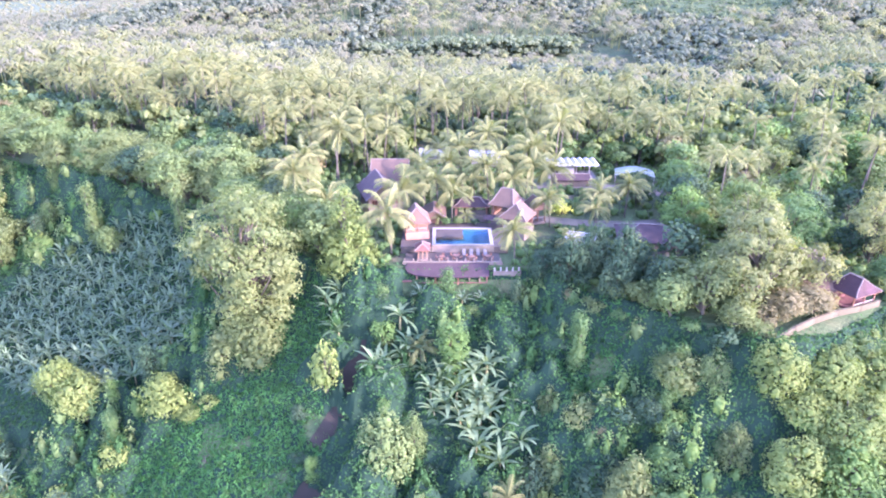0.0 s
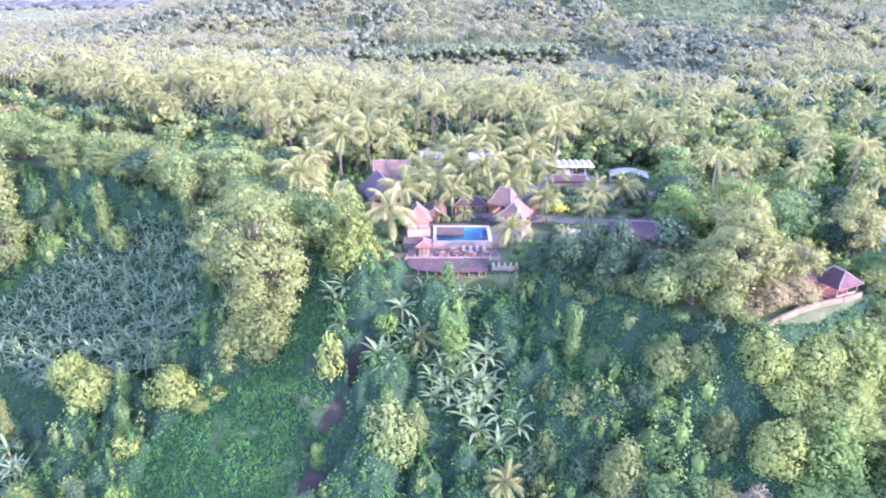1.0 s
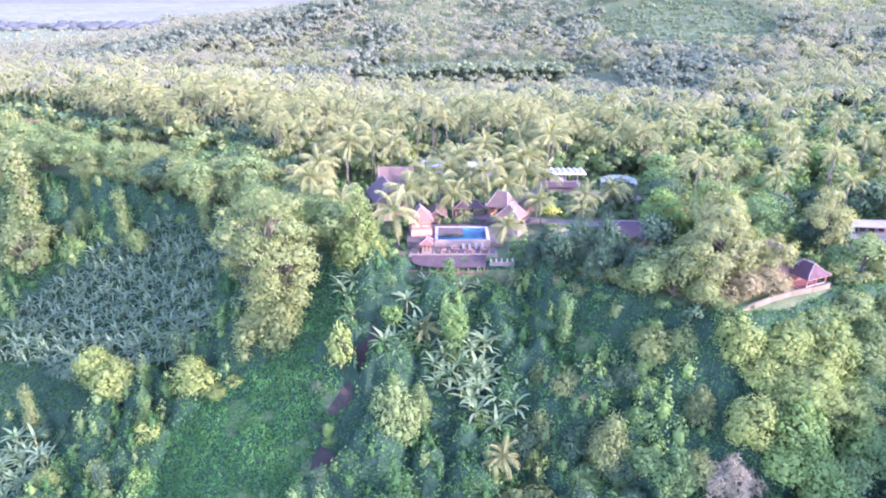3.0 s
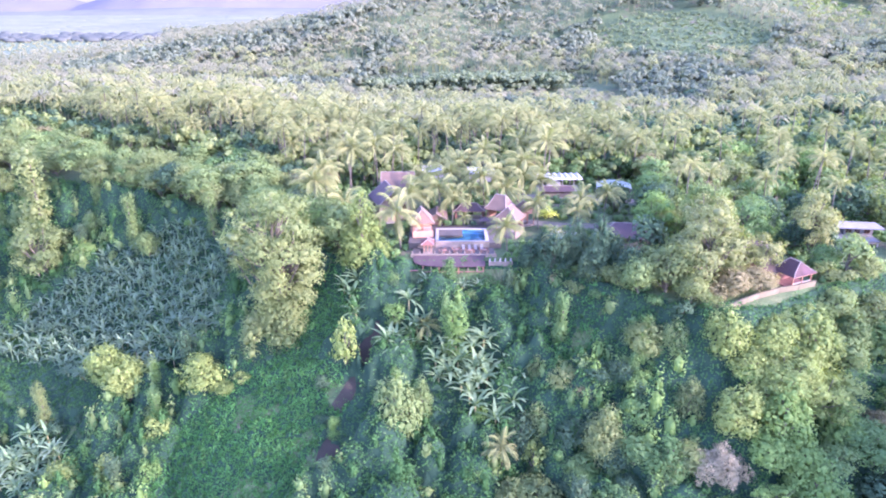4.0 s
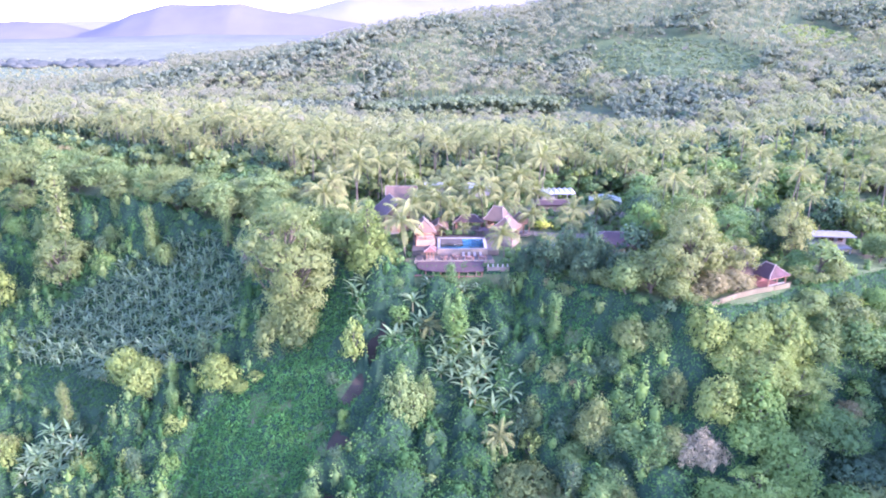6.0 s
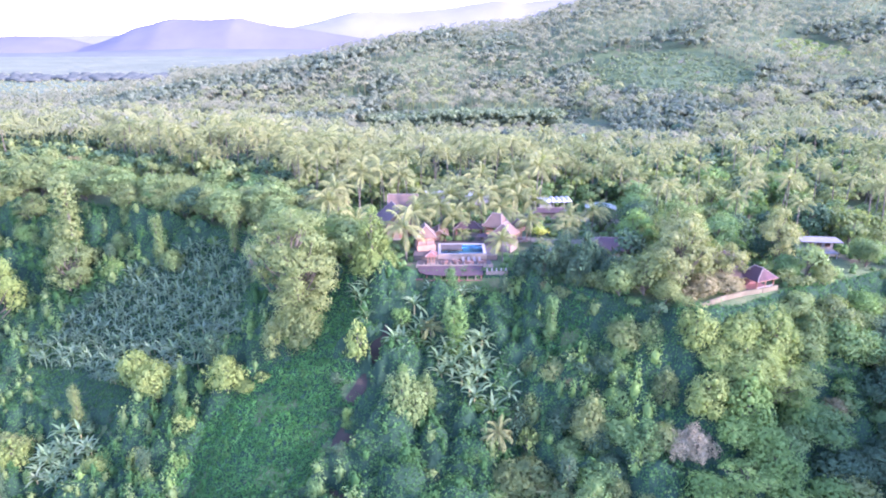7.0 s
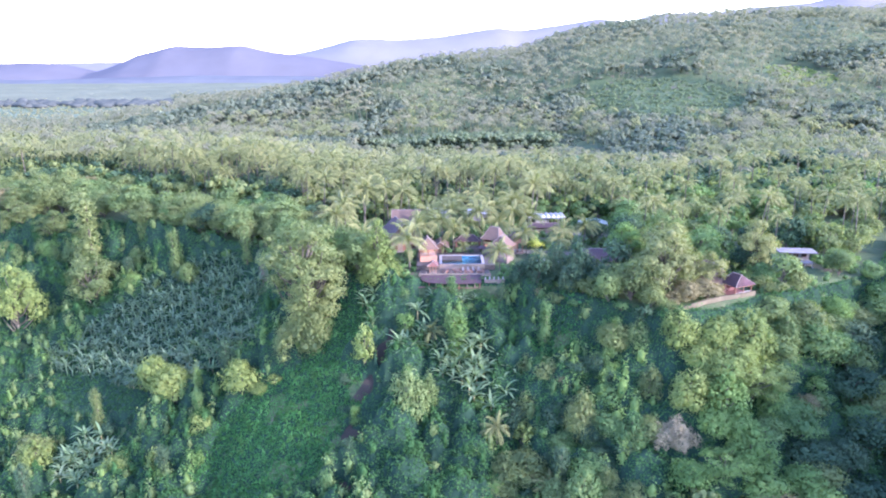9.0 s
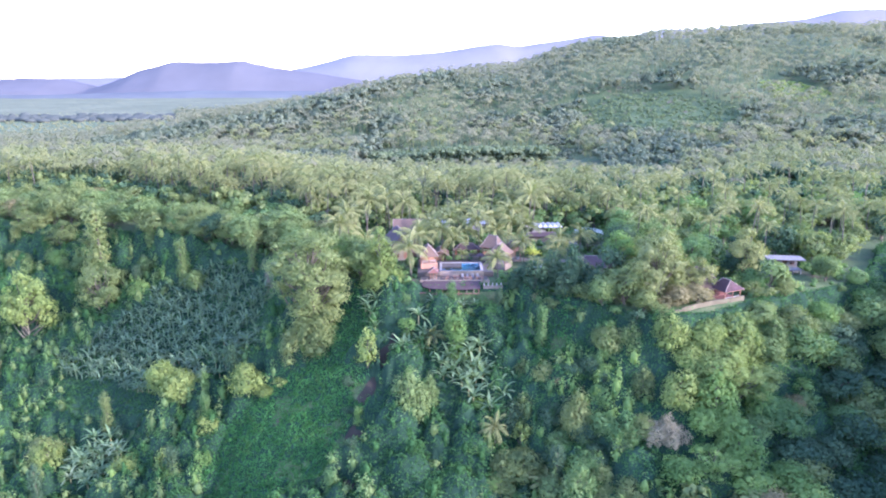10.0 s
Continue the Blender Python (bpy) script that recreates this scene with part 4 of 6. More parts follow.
house("storehouse", "low pale storehouse by the lane", 33.0, 166.5, 0.0, 4.0, 8.0, 2.2, 0.9, ROOF_PLUM, CREAM, 90)


def vault_hall():
    t = thing("vaulted_shed", "open shed with a pale green curved sheet roof", "shed", (50, 169, 0), -12)
    bm = bmesh.new()
    n = 14
    rows = []
    for y in (-3.0, 3.0):
        for dz in (0, 0.1):
            rows.append([bm.verts.new((-5 + 10 * k / n, y, 2.4 + 0.95 * math.sin(math.pi * k / n) + dz)) for k in range(n + 1)])
    a, b, c, d = rows
    for k in range(n):
        bm.faces.new((b[k], b[k + 1], d[k + 1], d[k]))
        bm.faces.new((a[k], c[k], c[k + 1], a[k + 1]))
        bm.faces.new((a[k], a[k + 1], b[k + 1], b[k]))
        bm.faces.new((c[k], d[k], d[k + 1], c[k + 1]))
    part("roof", bm, GREEN_ROOF, t)
    for sx in (-4.8, 0, 4.8):
        for sy in (-2.8, 2.8):
            part("post", boxed(sx - 0.08, sx + 0.08, sy - 0.08, sy + 0.08, -0.5, 2.4 + (0.9 if sx == 0 else 0.0)), WHITE, t)
    return t


vault_hall()
house("outbuilding", "small outbuilding with a pale grey sheet roof", -2.0, 187.0, 0.0, 5.0, 8.0, 3.0, 1.2, ROOF_GREY, WHITE, 90)
house("outbuilding", "small outbuilding with a pale grey sheet roof", 12.0, 185.0, 0.0, 5.0, 7.5, 3.0, 1.1, ROOF_GREY, WHITE, 82)
house("villa", "villa with a broad dark plum hipped roof", 42.0, 126.5, 0.0, 8.0, 12.0, 3.0, 2.2, ROOF_PLUM, CREAM, 82, kind_roof="hip")
house("glasshouse", "small house with a pale sheet roof", 28.6, 127.5, -0.3, 4.0, 5.0, 2.2, 0.7, ROOF_GREY, WHITE, 70)
house("cottage", "cottage with a dark plum hipped roof under trees", 67.5, 114.5, 0.0, 6.0, 7.0, 3.2, 2.0, ROOF_PLUM, CREAM, 75, kind_roof="hip")
house("cottage", "cottage with weathered pink roof among dry shrubs", 64.0, 106.0, 0.0, 5.0, 6.0, 2.8, 1.5, ROOF_RED, CREAM, 80)
pavilion("pavilion", "plum-roofed garden pavilion behind the cream wall", 70.4, 102.9, 0.0, 6.6, 5.8, 2.9, 2.3, KIOSK_PLUM, 25, BRICK, wall_mat=BRICK)


def flat_roof_house():
    t = thing("flat_roofed_house", "modern white house with two flat concrete roofs", "house", (97.6, 127.5, -0.9), -8)
    t.scale = (0.75, 0.75, 0.75)
    part("ground_floor", boxed(-5, 5, -2, 4, -2, 2.9), CONCRETE, t)
    part("lower_roof", boxed(-7, 5, -5.2, 4.4, 2.904, 3.2), CONCRETE, t)
    part("upper_floor", boxed(-3.5, 5.0, 0.5, 4, 3.204, 6.0), CONCRETE, t)
    part("upper_roof", boxed(-6.5, 7.2, -2.2, 4.8, 6.004, 6.3), CONCRETE, t)
    for q in (-6.4, -2.2, 2.0, 4.6):
        part("column", boxed(q - 0.15, q + 0.15, -5.0, -4.7, -3, 2.9), WHITE, t)
    for q in (-3.6, -0.8, 2.0):
        window(t, q, -2.06, 1.4, 1.6, 1.4)
    for q in (-2.2, 0.4, 3.2):
        window(t, q, 0.44, 4.6, 1.7, 1.5)
    return t


flat_roof_house()
# cream boundary wall along the rim
fence = thing("boundary_wall", "long cream rendered boundary wall along the plateau's edge", "wall", (0, 0, 0))
line = [(51.4, 89.4), (56.2, 93.0), (60.8, 95.9), (65.8, 98.3), (70.4, 99.8), (74.8, 101.8)]
WALL_PALE = surface("pale_boundary_render", (0.08, 0.07, 0.042), (0.112, 0.098, 0.06), 0.4, 0.85, 0.2, 3.0, 0.03, stain=(0.085, 0.072, 0.048))
for (ax, ay), (bx, by) in zip(line, line[1:]):
    ln = math.hypot(bx - ax, by - ay)
    m = pose(ax, ay, 0, 0, 0, math.degrees(math.atan2(by - ay, bx - ax)))
    part("wall_panel", boxed(0.12, ln - 0.12, -0.14, 0.14, -1.6, 1.05), WALL_PALE, fence, "", m)
    part("capping", boxed(0.12, ln - 0.12, -0.2, 0.2, 1.054, 1.15), WALL_PALE, fence, "", m)
    part("pier", boxed(-0.118, 0.118, -0.2, 0.2, -2.0, 1.3), WALL_PALE, fence, "", m)
back_wall = thing("roadside_wall", "low white wall glimpsed between the plateau trees", "wall", (0, 0, 0))
part("wall_panel", boxed(0, 42, -0.15, 0.15, -1.5, 1.4), WHITE, back_wall, "", pose(-120, 200.0, float(land(-100, 197)), 0, 0, -8.5))


# ---- single plants with a place of their own ----
RNG = random.Random(7)
# palms round the resort: x, y, which height, size
for x, y, k, s in [(-10.3, 123.4, 0, 1.12), (-1.1, 140.9, 1, 0.95), (2.0, 139.4, 0, 0.88), (4.4, 136.2, 0, 0.42), (-0.6, 135.8, 0, 0.36), (10.5, 145.5, 1, 1.05), (7.6, 147.5, 0, 1.0), (20.8, 149.0, 1, 0.95), (13.9, 118.4, 0, 0.82),
                   (-7.6, 136.0, 0, 1.1), (-26.7, 161.3, 2, 1.12), (-30.2, 146.0, 2, 1.0), (-24.5, 128.5, 0, 1.1), (-21.3, 174.9, 2, 1.08), (14.8, 154.0, 1, 1.05), (-5.8, 156.0, 1, 0.85),
                   (20.8, 160.3, 1, 1.12), (28.7, 168.0, 2, 1.15), (31.5, 178.5, 2, 1.1), (34.6, 141.5, 0, 0.85), (41.3, 143.5, 0, 0.9), (33.0, 134.5, 0, 0.7), (-32.9, 140.3, 1, 1.1),
                   (17.0, 146.0, 0, 1.0), (5.0, 161.0, 1, 1.05), (-2.0, 168.0, 1, 0.85), (26.0, 153.0, 0, 1.0), (-4.0, 147.5, 0, 1.1), (0.5, 152.5, 1, 1.0), (10.5, 166.0, 2, 1.0),
                   (-3.9, 103.6, 0, 0.62), (10.5, 82.6, 0, 0.70), (24.0, 119.0, 0, 0.6), (-15.5, 168.0, 2, 1.0), (23.5, 137.5, 0, 0.8)]:
    PALM_NEAR[k].put(x, y, s * 1.08, 1.0, None, "coconut palm with arching yellow-green fronds", group="palms round the resort")

RAIN[0].put(-37.6, 117.0, 1.0, 1.2, LEAF_OLIVE, "broad olive-green rain tree on the slope below the plateau", 0)
BIG[1].put(52.0, 101.0, 0.95, 1.08, LEAF_TAN, "tall olive-brown tree at the corner of the boundary wall", 10)
BIG[0].put(55.6, 111.5, 0.9, 1.2, LEAF_TAN, "tall light-topped tree behind the boundary wall", 190)
BIG[0].put(68.0, 123.0, 0.85, 0.85, LEAF_GREEN, "large dense green tree behind the cottages", 150)
BIG[0].put(58.2, 120.7, 0.66, 1.72, LEAF_PALE, "tall pale green tree rising above the boundary wall trees", 75)
BIG[1].put(50.0, 131.0, 0.75, 0.9, LEAF_BRIGHT, "rounded bright green tree behind the villa", 75)
BIG[1].put(82.5, 119.0, 0.75, 1.22, LEAF_TAN, "tall olive-green tree beside the garden pavilion", 220)
BROAD[1].put(38.0, 98.5, 0.9, 0.9, LEAF_PALE, "pale green tree at the plateau's edge", 75)
BROAD[0].put(47.0, 94.5, 0.8, 0.8, LEAF_OLIVE, "olive-green tree at the plateau's edge", 15)
BROAD[2].put(57.0, 103.5, 1.0, 1.1, LEAF_TAN, "olive-brown tree behind the boundary wall", 75)
BROAD[0].put(43.5, 99.0, 1.15, 1.0, LEAF_OLIVE, "olive-green tree at the plateau's edge", 60)
BROAD[1].put(49.5, 106.0, 1.0, 1.1, LEAF_OLIVE, "olive-green tree at the plateau's edge", 200)
BROAD[2].put(61.6, 99.4, 0.9, 0.62, LEAF_BROWN, "dry brown-leaved shrubby tree behind the cream wall", 20)
BROAD[1].put(56.6, 97.8, 0.85, 0.66, LEAF_BROWN, "dry brown-leaved shrubby tree behind the cream wall", 90)
BUSH[0].put(64.6, 100.6, 0.9, 0.7, LEAF_BROWN, "dry brown-leaved shrub behind the cream wall", 140)
UMBRELLA[0].put(64.2, 104.2, 0.66, 1.46, LEAF_TAN, "spreading olive tree beside the garden pavilion", 0)
WEEP[0].put(-35.5, 112.0, 1.7, 0.7, LEAF_OLIVE, "olive creeper-hung tree under the rain tree", 40)
WEEP[1].put(-41.5, 112.5, 1.5, 0.7, LEAF_OLIVE, "olive creeper-hung tree under the rain tree", 90)
for x, y, s in [(49.5, 93.5, 1.0), (52.2, 95.0, 1.1), (54.6, 96.2, 0.9), (50.8, 91.4, 0.8), (57.8, 98.6, 1.0), (46.5, 95.8, 1.1)]:
    BUSH[0].put(x, y, s, 0.8, LEAF_BROWN if x > 51 else LEAF_OLIVE, "low dry shrub inside the boundary wall")
CONE[0].put(-18.5, 119.0, 1.2, 0.9, LEAF_LIME, "conical yellow-green tree at the plateau's edge", 0)
COLUMN[0].put(-87.5, 156.5, 1.25, 1.15, LEAF_PALE, "slender vine-draped tree on the slope", 0)
COLUMN[1].put(-61.5, 147.0, 1.1, 1.05, LEAF_PALE, "slender vine-draped tree on the slope", 80)
WEEP[0].put(-9.8, 88.5, 1.5, 1.0, LEAF_PALE, "pale tree hung with creepers on the slope", 0)
WEEP[1].put(-5.0, 91.5, 0.75, 1.2, LEAF_PALE, "pale tree hung with creepers on the slope", 30)
BROAD[0].put(-83.0, 121.5, 1.25, 1.15, LEAF_LIME, "yellow-green tree above the banana plants", 0)
BROAD[1].put(-76.0, 116.5, 1.2, 1.1, LEAF_LIME, "yellow-green tree above the banana plants", 50)
BROAD[2].put(-54.8, 110.0, 1.1, 1.05, LEAF_LIME, "yellow-green tree on the lower slope", 0)
BROAD[0].put(-50.0, 108.0, 0.7, 0.6, LEAF_LIME, "yellow-green tree on the lower slope", 70)
SMALL[1].put(-45.5, 108.0, 1.2, 0.55, LEAF_LIME, "small yellow-green tree on the lower slope", 0)
SMALL[0].put(-65.0, 104.8, 1.4, 1.2, LEAF_LIME, "small yellow-green tree on the lower slope", 0)
SMALL[2].put(-76.0, 101.0, 1.3, 1.3, LEAF_LIME, "small yellow-green tree on the lower slope", 0)
WEEP[0].put(-111.5, 109.0, 1.45, 0.9, LEAF_LIME, "yellow-green tree hung with creepers", 80)
BIG[1].put(-142.0, 157.0, 1.15, 1.3, LEAF_LIME, "large yellow-green tree on the western slope", 120)
BIG[0].put(-116.5, 158.5, 1.15, 1.05, LEAF_OLIVE, "broad olive tree on the slope under the rim", 60)
for x, y, s in [(-143.0, 189.0, 0.85), (-128.0, 184.0, 0.75), (-104.0, 176.0, 0.7), (-92.0, 173.0, 0.75), (-158.0, 196.0, 0.85), (-72.0, 167.0, 0.7)]:
    BIG[RNG.randint(0, 1)].put(x, y, s, 0.8, LEAF_OLIVE, "broad layered olive tree at the western rim")
BROAD[2].put(-114.0, 112.0, 1.1, 1.0, LEAF_TAN, "yellow-brown tree on the lower slope", 60)
BROAD[1].put(-87.0, 103.0, 0.85, 1.0, LEAF_LIME, "yellow-green tree beside the banana plants", 20)
SMALL[1].put(-72.3, 95.0, 1.4, 1.2, LEAF_BRIGHT, "fresh green small tree on the lower slope", 20)
SMALL[0].put(-64.6, 97.0, 1.2, 1.4, LEAF_BRIGHT, "fresh green small tree on the lower slope", 20)
SMALL[0].put(92.5, 119.5, 1.1, 1.1, LEAF_OLIVE, "small olive tree before the flat-roofed house", 30)
BROAD[1].put(105.0, 121.0, 0.7, 1.0, LEAF_PALE, "pale green tree beside the flat-roofed house", 130)
BROAD[0].put(79.5, 81.5, 0.65, 0.9, LEAF_BROWN, "dry brownish tree in the shaded eastern slope", 20)
PALM_NEAR[0].put(21.5, 70.5, 0.8, 0.62, None, "short olive coconut palm on the lower slope")
BROAD[1].put(16.5, 75.5, 1.05, 0.85, LEAF_OLIVE, "rounded olive tree on the lower slope", 160)
BROAD[0].put(22.0, 69.0, 0.95, 0.8, LEAF_PALE, "pale green tree on the lower slope", 220)
BROAD[2].put(10.5, 74.0, 0.9, 0.6, LEAF_OLIVE, "low olive-green tree on the lower slope", 20)
BROAD[1].put(5.5, 81.0, 0.75, 0.6, LEAF_BRIGHT, "low fresh green tree on the lower slope", 80)
PALM_NEAR[0].put(18.8, 73.5, 0.75, 0.6, None, "short coconut palm on the lower slope")
COLUMN[0].put(-122.0, 171.5, 2.6, 0.95, LEAF_OLIVE, "tall tree wrapped in creepers at the plateau's edge", 100)
SMALL[1].put(-112.0, 166.0, 1.3, 1.3, LEAF_OLIVE, "small olive tree on the slope", 100)
SMALL[2].put(-105.0, 162.0, 1.1, 1.0, LEAF_LIME, "small yellow-green tree on the slope", 100)
SMALL[2].put(-20.8, 100.8, 1.5, 1.75, LEAF_LIME, "small yellow-green tree beside the earth path", 10)
COLUMN[1].put(1.6, 101.8, 1.75, 0.62, LEAF_BRIGHT, "bright green leafy tree below the restaurant", 0)
BUSH[0].put(9.0, 107.0, 1.35, 1.1, LEAF_GREEN, "dense green bush under the restaurant", 0)
BUSH[1].put(-11.0, 107.0, 1.2, 1.2, LEAF_BRIGHT, "bright green bush on the slope", 0)
BROAD[0].put(36.4, 86.0, 0.85, 0.75, LEAF_BRIGHT, "rounded bright green tree on the slope", 0)
BROAD[2].put(30.5, 89.5, 0.7, 0.7, LEAF_BRIGHT, "rounded bright green tree on the slope", 0)
WEEP[1].put(29.0, 79.5, 1.2, 0.9, LEAF_OLIVE, "olive tree hung with creepers on the slope", 0)
SMALL[1].put(16.5, 82.0, 1.2, 1.4, LEAF_LIME, "small yellow-green tree on the slope", 0)
BUSH[0].put(27.3, 145.0, 1.25, 0.75, LEAF_YELLOW, "bright yellow flowering shrub beside the lane", 0)
BUSH[2].put(36.0, 145.5, 0.9, 0.8, LEAF_BRIGHT, "clipped green shrub beside the lane", 0)
BUSH[1].put(31.5, 147.5, 0.9, 0.7, LEAF_PALE, "clipped pale shrub beside the lane", 0)
for x, y, s, m in [(0.6, 135.0, 0.55, LEAF_GREEN), (3.2, 135.2, 0.6, LEAF_PALE), (-4.2, 135.4, 0.5, LEAF_GREEN), (7.0, 135.3, 0.45, LEAF_DARK)]:
    BUSH[1].put(x, y, s, 0.8, m, "leafy shrub in the bed behind the pool", z=1.4)
for x, y in [(-4.0, 112.6), (-0.5, 112.0), (3.6, 112.3), (7.4, 112.4), (1.6, 110.5)]:
    BANANA[RNG.randint(0, 2)].put(x, y, RNG.uniform(0.8, 1.1), 1.0, None, "banana plant in front of the restaurant")
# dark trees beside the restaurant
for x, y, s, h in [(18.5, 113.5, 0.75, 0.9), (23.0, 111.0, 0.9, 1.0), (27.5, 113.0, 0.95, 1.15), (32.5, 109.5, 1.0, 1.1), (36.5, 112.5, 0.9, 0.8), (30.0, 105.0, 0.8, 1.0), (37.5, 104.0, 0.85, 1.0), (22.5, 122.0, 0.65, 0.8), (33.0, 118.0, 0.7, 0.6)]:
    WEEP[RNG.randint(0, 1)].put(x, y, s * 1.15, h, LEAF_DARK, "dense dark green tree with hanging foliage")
for x, y, s, m, tx in [(-24.0, 138.0, 0.95, LEAF_GREEN, "green"), (-23.0, 146.0, 0.9, LEAF_DARK, "dark green"), (-28.0, 133.0, 0.8, LEAF_DARK, "dark green"), (-12.0, 113.0, 0.55, LEAF_GREEN, "green"),
                       (-34.0, 155.0, 1.1, LEAF_OLIVE, "olive"), (54.0, 141.0, 1.25, LEAF_DARK, "dark green"), (63.0, 137.0, 1.1, LEAF_BRIGHT, "bright green"), (72.0, 130.0, 1.2, LEAF_GREEN, "green"), (80.0, 121.0, 0.9, LEAF_DARK, "dark green"),
                       (50.0, 133.0, 0.9, LEAF_GREEN, "green"), (46.0, 152.0, 0.9, LEAF_DARK, "dark green"), (56.0, 152.0, 1.2, LEAF_GREEN, "green"), (79.0, 108.0, 0.7, LEAF_GREEN, "green"), (86.5, 104.5, 0.7, LEAF_OLIVE, "olive"), (104.0, 117.0, 0.8, LEAF_PALE, "pale green")]:
    BROAD[RNG.randint(0, 2)].put(x, y, s, 1.0, m, "leafy %s tree near the resort houses" % tx)


def bare_tree(x, y):
    t = thing("bare_tree", "leafless grey-brown tree with a dome of fine twigs", "tree", (x, y, float(land(x, y)) - 0.2))
    rng = np.random.default_rng(5)
    s, tw = Soup(), Soup()
    tube(s, [(0, 0, -1), (0.1, 0, 2), (0.2, 0.1, 3.5)], [0.25, 0.2, 0.14])
    for i in range(40):
        d = sphere_dirs(rng, 1, 0.0)[0]
        b = np.array([0.2, 0.1, 2.0]) + d * np.array([4.6, 4.6, 4.0]) * rng.uniform(0.75, 0.95)
        bough(s, rng, (0.2, 0.1, 2.4), b, 0.07)
    d = sphere_dirs(rng, 3200, -0.15)
    leaves(tw, rng, np.array([0.2, 0.1, 2.0]) + d * np.array([5.0, 5.0, 4.4]) * rng.uniform(0.72, 1.05, (3200, 1)) * (1 + 0.15 * np.sin(d[:, :1] * 7 + 1) + 0.12 * np.sin(d[:, 1:2] * 9)), d, 1.3, 0.1, 0.6)
    child("trunk", s.mesh("trunk", LEAF_GREY), t)
    child("twig_mass", tw.mesh("twig_mass", LEAF_GREY), t)
    return t


bare_tree(46.2, 70.8).scale = (0.9, 0.9, 0.9)
# billowing canopies on the eastern slope
for k, (x, y, s, m) in enumerate([(51.2, 86.3, 0.62, LEAF_LIME), (59.9, 86.6, 0.7, LEAF_LIME), (68.6, 88.6, 0.75, LEAF_LIME), (54.6, 82.5, 0.6, LEAF_LIME), (61.1, 80.5, 0.85, LEAF_LIME), (50.5, 75.8, 0.7, LEAF_LIME),
                                  (54.0, 70.8, 0.7, LEAF_BRIGHT), (58.0, 74.6, 0.75, LEAF_BRIGHT), (76.0, 90.5, 0.75, LEAF_PALE), (66.0, 79.8, 0.8, LEAF_LIME), (59.5, 70.0, 0.65, LEAF_BRIGHT), (72.5, 84.0, 0.7, LEAF_LIME),
                                  (79.5, 94.0, 0.6, LEAF_PALE), (47.4, 62.5, 0.65, LEAF_BRIGHT), (54.1, 62.8, 0.7, LEAF_BRIGHT), (60.1, 65.4, 0.75, LEAF_BRIGHT), (60.5, 59.7, 0.7, LEAF_BRIGHT), (69.0, 76.4, 0.6, LEAF_BRIGHT), (66.0, 71.5, 0.6, LEAF_GREEN), (64.5, 84.5, 0.65, LEAF_LIME), (56.0, 78.0, 0.6, LEAF_LIME)]):
    (WEEP[0], BROAD[1], WEEP[1], BROAD[0], BIG[0])[k % 5].put(x, y, s * (2.0, 1.5, 2.1, 1.6, 1.0)[k % 5], 0.75, m, "billowing yellow-green tree canopy on the eastern slope", 47 * k)
for k, (x, y) in enumerate([(60.0, 91.0), (63.0, 92.2), (66.0, 93.6), (69.0, 94.8), (72.0, 96.2), (75.0, 97.6), (78.0, 98.5), (57.0, 89.8), (54.0, 89.5), (64.5, 90.0), (70.5, 92.0), (74.0, 94.0), (78.0, 96.0), (81.0, 99.0)]):
    BUSH[k % 3].put(x, y - 1.8, 1.1 + 0.2 * math.sin(k * 2.1), 0.6, (LEAF_LIME, LEAF_PALE, LEAF_BRIGHT)[k % 3], "yellow-green bush on the slope under the cream wall", 61 * k)

for row, (off, low, high) in enumerate(((2.8, 0.7, 0.9), (4.6, 0.9, 1.3), (7.0, 1.1, 1.6))):
    for k in range(13):
        f = (k + 0.5 * (row % 2)) / 12.5
        x, y = 51.5 + 27 * f + 0.46 * off + RNG.uniform(-0.6, 0.6), 89.2 + 13.2 * f - 0.88 * off + RNG.uniform(-0.6, 0.6)
        BUSH[(k + row) % 3].put(x, y, RNG.uniform(low, high), 0.75, (LEAF_LIME, LEAF_PALE, LEAF_BRIGHT, LEAF_PALE)[(3 * k + row) % 4], "sunlit yellow-green bush under the cream wall")
# Added trees beyond the right of the view, casting shade on the eastern slope.
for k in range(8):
    BIG[k % 2].put(116 + 9 * (k % 4) + RNG.uniform(-3, 3), 34 + 14 * (k // 4) + RNG.uniform(-4, 4), RNG.uniform(1.1, 1.35), 1.1, LEAF_DARK, "tall dark green tree added out of view to shade the eastern slope", 50 * k)

# banana plants
def banana_ok(x, y):
    return y < rim(x) - 4 and not (x > -52 and y > 118)


rows = scattered(-132, -48, 112, 160, 2.1, lambda x, y: (y - 119 < 9 or x < -55) and banana_ok(x, y) and y > 120 + max(0, -x - 82) * 0.5 and y < 157 - max(0, x + 75) * 0.9, 3)
rows += scattered(-108, -84, 101, 119, 2.5, lambda x, y: math.hypot(x + 97.5, y - 107.5) < 7.5, 4)
single = [(-19.4, 108.6), (-12.1, 102.3), (-10.6, 103.6), (-4.5, 106.5), (-6.2, 105.0), (-0.4, 100.3), (-2.2, 98.9), (2.4, 98.6), (5.6, 100.4), (7.2, 99.0), (4.2, 97.2), (9.8, 104.9), (11.0, 103.6), (6.4, 93.8), (8.2, 95.2), (4.6, 92.4), (15.3, 96.3), (3.0, 94.8), (10.0, 92.0), (-19.0, 113.5), (-21.0, 111.8), (-22.5, 114.0), (-8.0, 109.0), (9.5, 88.0), (-15.0, 110.5), (0.8, 97.0), (-1.6, 96.4), (6.0, 97.4), (8.6, 97.6), (2.0, 101.4), (7.8, 101.8), (12.0, 100.0), (11.8, 94.0), (5.6, 90.0), (13.0, 90.5), (-7.6, 104.0), (-9.4, 101.0), (-3.2, 102.4)]
